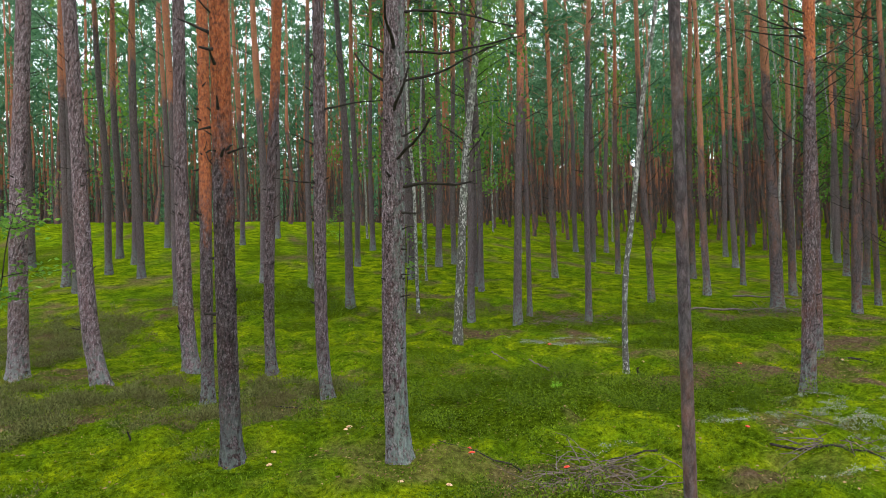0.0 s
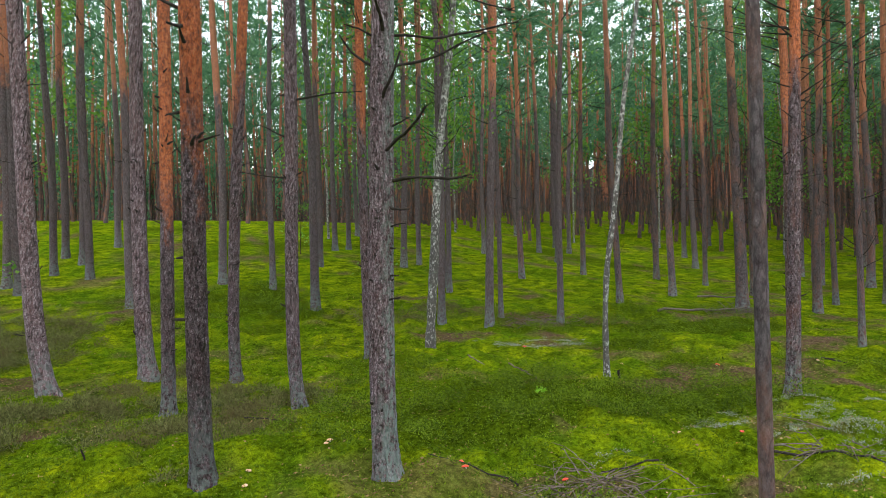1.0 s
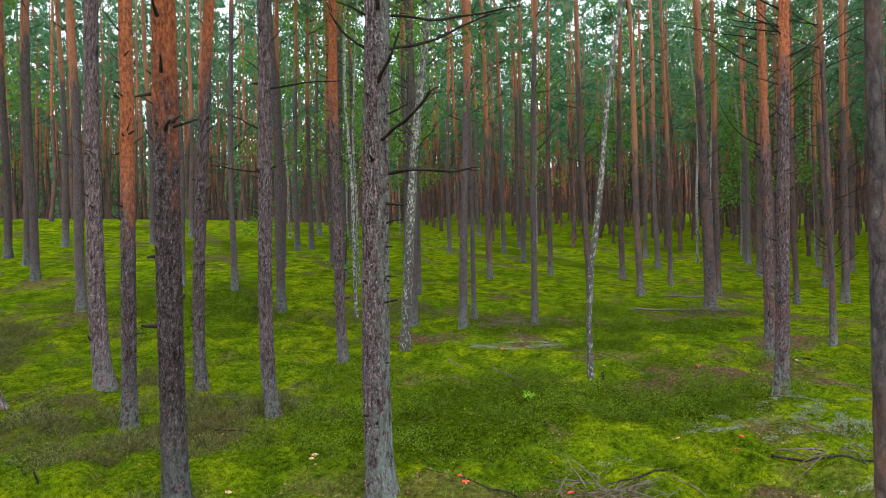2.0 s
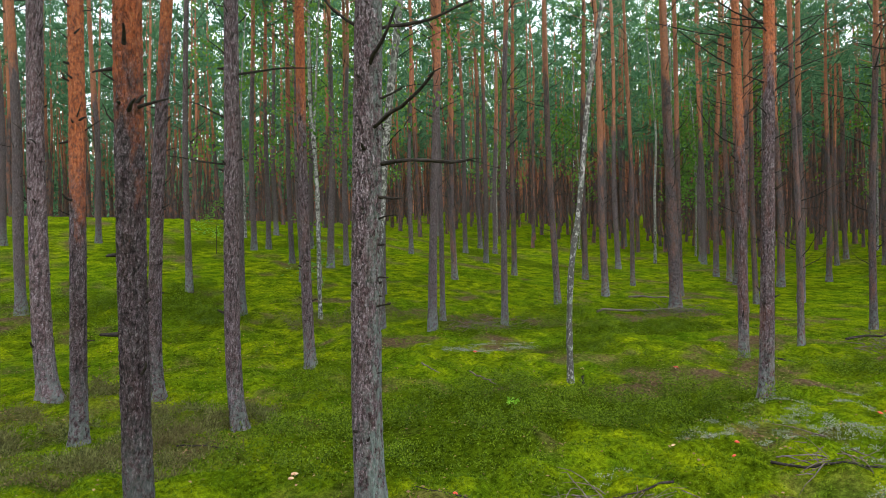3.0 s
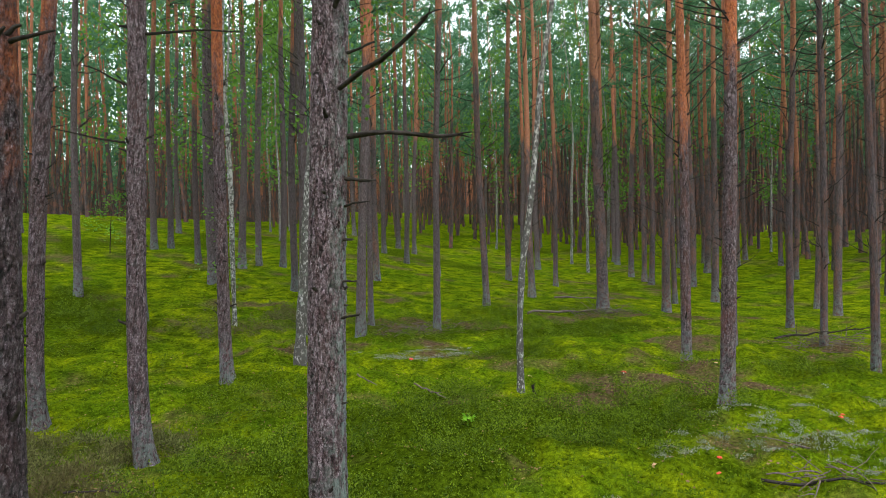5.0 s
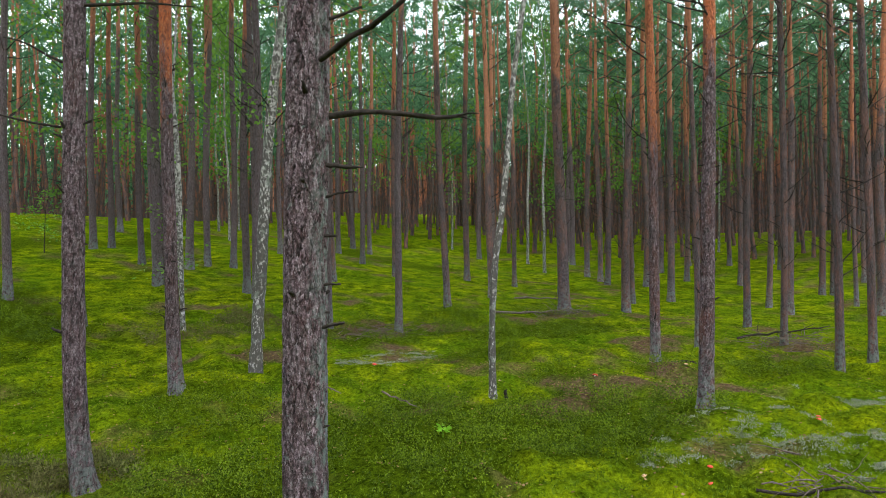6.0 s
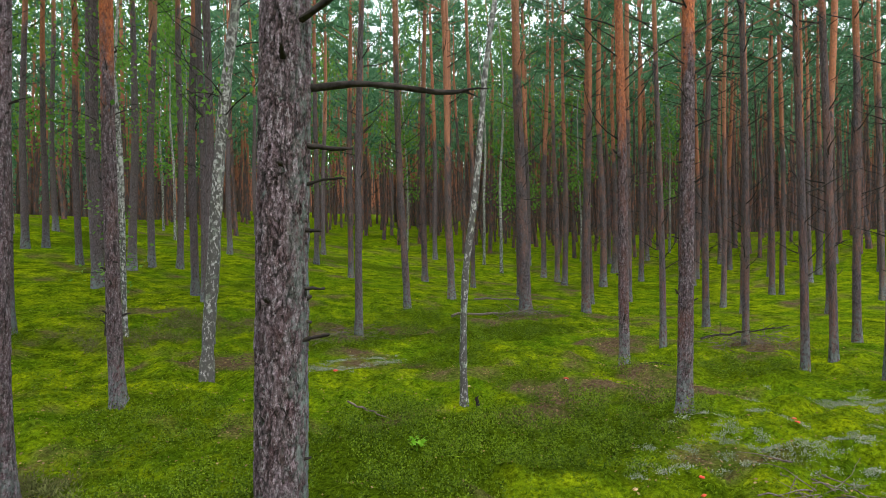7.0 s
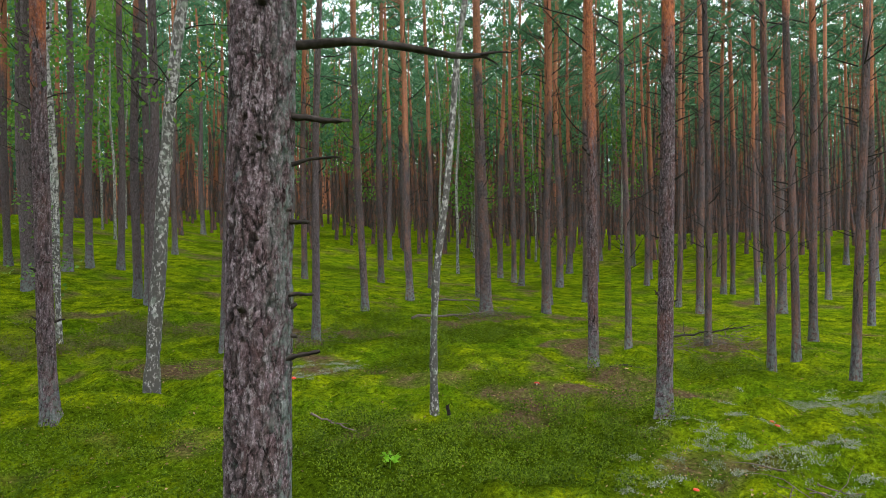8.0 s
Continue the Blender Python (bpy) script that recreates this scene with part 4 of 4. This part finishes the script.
def plant_crowd():
    spots, rng = crowd()
    inner = [s for s in spots if s[0] < 36][:150]
    for dist, deg, x, y in inner:
        pine(round(x, 2), round(y, 2), rng.uniform(0.12, 0.2), rng.normal(0, 0.012), rng.normal(0, 0.012), deg > 40, False)
    shapes = [far_shape(301 + i, st, h, yg) for i, (st, h, yg) in enumerate([(5.6, 17, 0), (4.8, 15, 0), (6.4, 18, 0), (6.2, 12, 1), (6.8, 13, 1), (5.8, 12, 1)])]
    tr_v, tr_f, dd_v, dd_f, nd_v, nd_f = [], [], [], [], [], []
    to = do = no = tw = 0
    tw_v, tw_f = [], []
    chosen = set(inner)
    for s in spots:
        if s in chosen:
            continue
        dist, deg, x, y = s
        tv, tf, dv, df, nv, nf = shapes[rng.integers(3, 6) if deg > 48 and rng.random() < 0.7 else rng.integers(0, 3)]
        a, k = rng.random() * 6.28, rng.uniform(0.75, 1.35)
        rot = np.array(((math.cos(a), -math.sin(a), 0), (math.sin(a), math.cos(a), 0), (rng.normal(0, 0.015), rng.normal(0, 0.015), 1)))
        base = np.array((x, y, float(floor_z(x, y))))
        tr_v.append((tv * (k, k, 1)) @ rot + base)
        tr_f.append(np.array(tf) + to)
        to += len(tv)
        if dist < 52:
            dd_v.append(dv @ rot + base)
            dd_f.append(np.array([q for q in df if len(q) == 4]) + do)
            do += len(dv)
        nv2 = nv @ rot + base
        nd_v.append(nv2)
        nd_f.append(nf + no)
        no += len(nv)
    # the deep wood behind: plain stems with thick, dark, twiggy tops
    slim_v, slim_f, so = [], [], 0
    for _ in range(1500):
        dist, az = rng.uniform(60, 112), radians(rng.uniform(-34, 104))
        base = np.array((0.5 + dist * math.sin(az), 1.5 + dist * math.cos(az), 0.0))
        base[2] = float(floor_z(base[0], base[1]))
        lean, h, r = rng.normal(0, 0.02, 2), rng.uniform(10, 17), rng.uniform(0.08, 0.16)
        th = np.arange(5) * 1.2566
        ring = np.stack([np.cos(th), np.sin(th), 0 * th], 1)
        slim_v.append(np.concatenate([base + ring * r, base + ring * r * 0.5 + (*(lean * h), h)]))
        slim_f.append(np.array([(i, (i + 1) % 5, 5 + (i + 1) % 5, 5 + i) for i in range(5)]) + so)
        so += 10
        k = 84
        c = base + np.column_stack([rng.normal(0, 1.0, (k, 2)), h * rng.uniform(0.22 if az < 0.3 else 0.42 if az < 0.6 else 0.6, 1.05, k)])
        v, f = blades(c, unit(rng, k, 0.3), rng.uniform(0.5, 1.0, k), rng.uniform(0.18, 0.36, k), rng)
        nd_v.append(v)
        nd_f.append(f + no)
        no += len(v)
        k = 16
        c = base + np.column_stack([rng.normal(0, 0.6, (k, 2)), h * rng.uniform(0.08, 0.6, k)])
        v, f = blades(c, unit(rng, k, 0.2), rng.uniform(0.6, 1.4, k), 0.07, rng)
        tw_v.append(v)
        tw_f.append(f + tw)
        tw += len(v)
    tr_v += slim_v
    tr_f += [f + to for f in slim_f]
    woods = tagged(new("far_woods"), "distant pine wood of thin brown trunks and dark green crowns", "forest", kind="stuff")
    for nm, v, f, m in (("far_trunks", tr_v, tr_f, M_BARK_FAR), ("far_twigs", dd_v, dd_f, M_NEEDLE_DRY), ("far_brush", tw_v, tw_f, M_NEEDLE_DRY), ("far_needles", nd_v, nd_f, M_NEEDLE)):
        tagged(part(nm, big_mesh(nm, np.concatenate(v), np.concatenate(f), m, nm == "far_trunks"), woods), kind="stuff")


plant_crowd()


def distance():
    """The wood's far side: a plain added ring with a ragged top, beyond all the trees, its colour holding the wood's
    inner shade.
    """
    rng = np.random.default_rng(5)
    n = 720
    az = np.arange(n) / n * 2 * np.pi
    r = 125 + rng.normal(0, 1.5, n)
    top = 13.5 + 2.5 * lattice(az * 60, az * 0, 1.0, 3) + rng.uniform(-1.5, 1.5, n)
    v = []
    for h in (-4.0, None):
        z = top + 3 if h is None else np.full(n, h)
        v.append(np.stack([r * np.sin(az), r * np.cos(az), z], 1))
    i = np.arange(n)
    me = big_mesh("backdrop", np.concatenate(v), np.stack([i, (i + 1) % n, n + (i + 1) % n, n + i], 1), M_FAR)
    tagged(new("backdrop", me), "plain backdrop sheet coloured as the shaded depth of the wood", "backdrop", kind="structure")


distance()


# ---- low plants ----
def scatter(rng, n, x0, x1, y0, y1, density):
    """Places in a stretch of the plan, thinned by a density of 0 to 1."""
    x, y = rng.uniform(x0, x1, n), rng.uniform(y0, y1, n)
    keep = rng.random(n) < density(x, y)
    x, y = x[keep], y[keep]
    return np.stack([x, y, floor_z(x, y)], 1)


def thinning(x, y, full=7.0):
    return np.clip((full / np.maximum(np.hypot(x - 0.5, y - 1), 1)) ** 1.6, 0, 1)


def low_plants():
    rng = np.random.default_rng(91)
    # bilberry: upright stems with small oval leaves
    p = scatter(rng, 110000, -6, 16, 2.2, 17, lambda x, y: cover(x, y)[0] * thinning(x, y, 8.5) * np.clip(lattice(x, y, 0.2, 22) * 3.0 - 0.85, 0.04, 1))[:14000]
    k = 20
    n = len(p)
    tall = rng.uniform(0.05, 0.15, n) * (0.3 + 1.2 * lattice(p[:, 0], p[:, 1], 0.5, 21)) * (0.35 + 1.3 * lattice(p[:, 0], p[:, 1], 0.2, 22))
    lean = rng.normal(0, 0.35, (n, 2))
    f = rng.uniform(0.25, 1.0, (n, k))
    c = p[:, None, :] + np.stack([lean[:, :1] * tall[:, None] * f, lean[:, 1:] * tall[:, None] * f, tall[:, None] * f], -1) + rng.normal(0, 0.022, (n, k, 3))
    w = unit(rng, n * k, 0.5)
    v, fc = leaves(c.reshape(-1, 3), w, rng.uniform(0.013, 0.026, n * k), 0.012, rng)
    tagged(new("bilberry_patch", big_mesh("bilberry_patch", v, fc, M_BILBERRY)), "dense low dark green bilberry shrubs on moss", "shrub", kind="stuff")
    # heather: bushy brownish shoots
    p = scatter(rng, 50000, -7, 7, 4, 16, lambda x, y: cover(x, y)[1] * thinning(x, y, 9) * np.clip(lattice(x, y, 0.3, 24) * 2.4 - 0.5, 0.05, 1))[:14000]
    k = 26
    n = len(p)
    p[:, 2] += 0.16 * np.clip(lattice(p[:, 0], p[:, 1], 0.3, 24) - 0.35, 0, 1) * rng.random(n)
    w = unit(rng, n * k, 1.0)
    w[:, 2] = np.abs(w[:, 2])
    c = np.repeat(p, k, 0) + np.abs(rng.normal(0, 1, (n * k, 1))) * w * 0.05 + rng.normal(0, 0.02, (n * k, 3)) * (1, 1, 0.3)
    v, fc = blades(c, w, rng.uniform(0.018, 0.042, n * k) * (0.5 + np.repeat(lattice(p[:, 0], p[:, 1], 0.3, 24), k)), 0.011, rng)
    tagged(new("heather_patch", big_mesh("heather_patch", v, fc, M_HEATHER)), "low brownish green heather shrubs in moss", "shrub", kind="stuff")
    # moss: short soft shoots
    p = scatter(rng, 420000, -7, 17, 2.0, 18, lambda x, y: thinning(x, y, 6.0) * (1 - 0.75 * np.maximum(cover(x, y)[0], np.maximum(cover(x, y)[2], cover(x, y)[3]))))[:130000]
    n, k = len(p), 2
    w = unit(rng, n * k, 1.0)
    w[:, 2] = np.abs(w[:, 2])
    c = np.repeat(p, k, 0) + rng.normal(0, 0.012, (n * k, 3)) * (1, 1, 0.2)
    v, fc = blades(c, w, rng.uniform(0.012, 0.032, n * k), 0.010, rng)
    tagged(new("moss_carpet", big_mesh("moss_carpet", v, fc, M_MOSS)), "thick bright yellow-green moss carpet with soft shoots", "moss", kind="stuff")
    # reindeer lichen: pale rounded cushions of tiny forks
    p = scatter(rng, 60000, 1, 10, 2, 11, lambda x, y: cover(x, y)[2] * thinning(x, y, 9) * (lattice(x, y, 0.07, 31) + 0.5 * lattice(x, y, 0.3, 33) > 0.85))[:9000]
    n, k = len(p), 18
    w = unit(rng, n * k, 0.5)
    w[:, 2] = np.abs(w[:, 2])
    c = np.repeat(p, k, 0) + w * rng.uniform(0.003, 0.02, (n * k, 1)) + rng.normal(0, 0.022, (n * k, 3)) * (1, 1, 0.15)
    v, fc = blades(c, w, rng.uniform(0.006, 0.016, n * k), 0.011, rng)
    tagged(new("lichen_patch", big_mesh("lichen_patch", v, fc, M_LICHEN)), "pale grey-green reindeer lichen cushions", "lichen", kind="stuff")
    # fallen needles, leaves and twigs
    p = scatter(rng, 60000, -5, 14, 2, 15, lambda x, y: (0.12 + 0.88 * cover(x, y)[3]) * thinning(x, y, 7))[:9000]
    n = len(p)
    w = unit(rng, n)
    w[:, 2] *= 0.15
    w /= np.linalg.norm(w, axis=1)[:, None]
    v, fc = leaves(p + (0, 0, 0.022), w, rng.uniform(0.012, 0.038, n), rng.uniform(0.005, 0.02, n), rng)
    tagged(new("leaf_litter", big_mesh("leaf_litter", v, fc, M_LITTER)), "scattered brown and yellow fallen leaves and bark chips", "litter", kind="stuff")


low_plants()


# ---- things on the floor ----
def on_floor(x, y, up=0.0):
    return np.array([x, y, float(floor_z(x, y)) + up])


def mushroom(x, y, cap_mat, size, label, tall=None):
    """A stem with ring and a domed cap on pale gills."""
    rng = np.random.default_rng(int(abs(x * 1000 + y * 77)))
    tall = tall or size * 0.35
    e = thing("mushroom", x, y, label, "mushroom", "mushrooms in the moss", 0.012)
    z = np.linspace(-0.02, tall, 6)
    sv, sf = tube(np.column_stack([0.1 * size * np.sin(z * 30), 0 * z, z]), size * np.array([0.2, 0.17, 0.13, 0.12, 0.12, 0.12]), 10)
    part("stem", mesh("stem", sv, sf, M_PALE), e)
    a = np.linspace(0.02, 1, 7)
    prof = np.column_stack([size / 2 * np.sin(a * 1.6), tall + size * 0.28 * np.cos(a * 1.57) - size * 0.02])
    prof = np.vstack([prof, [size * 0.44, tall - size * 0.04], [size * 0.1, tall + size * 0.02]])
    th = np.arange(14) / 14 * 2 * np.pi
    wav = 1 + 0.06 * np.sin(3 * th + rng.random() * 6)
    v = np.stack([prof[:, None, 0] * np.cos(th) * wav, prof[:, None, 0] * np.sin(th) * wav, np.repeat(prof[:, 1:2], 14, 1)], -1).reshape(-1, 3)
    f = [(i * 14 + j, i * 14 + (j + 1) % 14, (i + 1) * 14 + (j + 1) % 14, (i + 1) * 14 + j) for i in range(len(prof) - 1) for j in range(14)] + [tuple(range(13, -1, -1))]
    c = part("cap", mesh("cap", v, f, cap_mat), e)
    c.rotation_euler = (rng.normal(0, 0.25), rng.normal(0, 0.25), 0)
    return e


RED, TANM = "small red-capped mushroom in moss", "small pale tan mushroom in moss"
for x, y, s in ((1.66, 4.45, 0.07), (2.35, 4.23, 0.06), (4.15, 4.36, 0.05), (6.48, 6.83, 0.085), (4.82, 9.16, 0.08), (6.66, 4.41, 0.06), (6.29, 4.30, 0.06), (4.27, 4.42, 0.05), (1.7, 4.62, 0.045)):
    mushroom(x, y, M_RED, s * 0.8, RED)
for x, y, s in ((0.22, 4.93, 0.055), (0.18, 4.69, 0.05), (0.86, 5.25, 0.065), (1.26, 4.32, 0.05), (1.36, 4.13, 0.055), (1.02, 4.16, 0.05), (3.82, 4.68, 0.045), (5.33, 7.38, 0.06), (7.6, 6.2, 0.06), (0.82, 5.2, 0.045)):
    mushroom(x, y, M_TAN, s * 0.85, TANM)


def stick(x, y, x2, y2, r, name, label, mat, seed, up=0.02, up2=0.03, twigs=3):
    """A fallen branch lying between two places, with side twigs."""
    rng = np.random.default_rng(seed)
    a, b = on_floor(x, y, up), on_floor(x2, y2, up2)
    e = thing(name, x, y, label, "branch", "fallen branches", 0)
    o = np.array(e.matrix_world.translation)
    t = np.linspace(0, 1, 10)[:, None]
    path = a + (b - a) * t + rng.normal(0, 0.012, (10, 3)) * np.linalg.norm(b - a)
    path[:, 2] = np.maximum(path[:, 2], floor_z(path[:, 0], path[:, 1]) + r * 0.4)
    v, f = tube(path - o, np.linspace(r, r * 0.4, 10), 7)
    part("stem", mesh("stem", v, f, mat), e)
    for _ in range(twigs):
        q = path[rng.integers(2, 9)] - o
        w = unit(rng, 1)[0]
        w[2] = abs(w[2]) * 0.5
        v, f = limb(rng, q, w + (b - a) / np.linalg.norm(b - a), rng.uniform(0.1, 0.4) * min(1.0, np.linalg.norm(b - a)), r * 0.4, 0.3, 0.15, 5, 5, 0.3)
        part("twig", mesh("twig", v, f, mat), e)
    return e


def brush(x, y, rx, ry, n, label, seed, tall=0.12):
    """A heap of thin dry twigs."""
    rng = np.random.default_rng(seed)
    e = thing("brush_pile", x, y, label, "brushwood", "heaps of dry twigs", 0)
    o = np.array(e.matrix_world.translation)
    out = []
    for _ in range(n):
        px, py = x + rng.normal(0, rx * 0.5), y + rng.normal(0, ry * 0.5)
        a = rng.random() * 6.28
        w = np.array([math.cos(a), math.sin(a) * 0.7, rng.uniform(-0.05, 0.35)])
        out.append(limb(rng, on_floor(px, py, rng.uniform(0.005, tall * 0.6)) - o, w, rng.uniform(0.15, 0.6), rng.uniform(0.003, 0.007), 0.5, 0.16, 5, 4, 0.3))
    v, f = merged(out)
    tagged(part("brushwood", mesh("brushwood", v, f, M_GREYWOOD), e), kind="stuff")
    return e


brush(2.35, 3.95, 0.45, 0.3, 95, "grey heap of dry thin twigs on moss", 5)
brush(11.3, 10.75, 0.9, 0.35, 90, "dry twigs heaped at a pine's foot", 6)
brush(6.3, 10.9, 0.75, 0.4, 80, "dry brown twigs round a thin pine's foot", 7)
brush(10.85, 6.05, 0.8, 0.6, 110, "brown brushwood round a thin pine", 8, 0.3)
brush(4.5, 3.75, 0.4, 0.25, 30, "grey twigs lying in lichen", 9, 0.08)
stick(4.15, 4.05, 4.5, 3.05, 0.012, "fallen_branch", "dark fallen branch lying in pale lichen", M_DEAD, 1)
stick(9.3, 11.2, 11.6, 10.6, 0.03, "fallen_branch", "long grey fallen branch on the moss", M_GREYWOOD, 2, 0.05, 0.06, 5)
stick(3.43, 8.3, 3.62, 8.15, 0.012, "fallen_branch", "short pale stick standing from the moss", M_GREYWOOD, 3, 0.18, 0.02, 1)
stick(3.57, 7.35, 3.75, 6.95, 0.010, "fallen_branch", "pale forked stick lying on bilberry", M_GREYWOOD, 4, 0.2, 0.05, 2)
stick(10.2, 6.6, 11.4, 5.6, 0.02, "fallen_branch", "crooked dark branch propped on brushwood", M_DEAD, 5, 0.15, 0.35, 5)
stick(2.0, 4.3, 1.5, 4.75, 0.008, "fallen_branch", "thin dry twig on moss", M_DEAD, 6, 0.03, 0.03, 1)
stick(7.9, 6.55, 8.3, 6.0, 0.02, "fallen_branch", "dark root branch beside a pine's foot", M_DEAD, 7, 0.03, 0.02, 2)
stick(12.2, 13.0, 13.6, 12.2, 0.03, "fallen_branch", "reddish rotten branch in moss", M_GREYWOOD, 8, 0.03, 0.03, 2)
stick(0.35, 6.9, 0.8, 6.6, 0.007, "fallen_branch", "thin dark twig on heather", M_DEAD, 9, 0.1, 0.04, 2)
stick(3.0, 4.0, 2.6, 4.15, 0.008, "fallen_branch", "thin brown twig on litter", M_DEAD, 10, 0.03, 0.05, 1)


def snag(x, y, tall, r, label, seed, lean=0.2):
    """A broken dead stem standing in the moss."""
    rng = np.random.default_rng(seed)
    e = thing("dead_stub", x, y, label, "stump", "broken stubs", 0.02)
    v, f = limb(rng, (0, 0, -0.03), (lean, 0, 1), tall, r, 0, 0.12, 6, 9, 0.75)
    v = v + rng.normal(0, r * 0.12, v.shape)
    part("stem", mesh("stem", v, f, M_CHAR), e)
    v, f = limb(rng, v[-9:].mean(0) * 0.85, (-lean, 0.2, 1), tall * 0.25, r * 0.6, 0, 0.3, 3, 6, 0.2)
    part("splinter", mesh("splinter", v, f, M_CHAR), e)
    return e


snag(4.93, 6.92, 0.17, 0.02, "short charred black broken stub beside a birch", 1)
snag(-0.89, 5.8, 0.12, 0.008, "thin dark stake in moss", 2, 0.02)


def sprig(x, y):
    """A low bright green seedling with a rosette of lobed leaves."""
    rng = np.random.default_rng(8)
    e = thing("seedling", x, y, "bright yellow-green leafy seedling in bilberry", "seedling", "", -0.02)
    v, f = limb(rng, (0, 0, -0.03), (0, 0, 1), 0.075, 0.004, 0, 0.1, 4, 5, 0.5)
    part("stem", mesh("stem", v, f, M_SPRIG), e)
    for i in range(9):
        a = i * 2.4
        w = np.array([[math.cos(a), math.sin(a), 0.25]])
        lv, lf = leaves(np.repeat([[0, 0, 0.025 + 0.005 * i]], 3, 0) + np.array([[0, 0, 0]]) + w * 0.015, np.repeat(w, 3, 0) + rng.normal(0, 0.25, (3, 3)), 0.055, 0.034, rng)
        part("leaf", big_mesh("leaf", lv, lf, M_SPRIG), e)


sprig(3.36, 6.25)
sapling(-3.05, 9.5, 2.5, 0.7, 420, "pale green leafy sapling before a grey pine", 3, 0.9)
sapling(3.35, 21.6, 1.9, 0.75, 420, "bushy green young tree on the mound", 4, 0.5)
sapling(3.3, 12.6, 2.0, 0.5, 150, "thin leafy young birch on the slope", 6, 0.7)
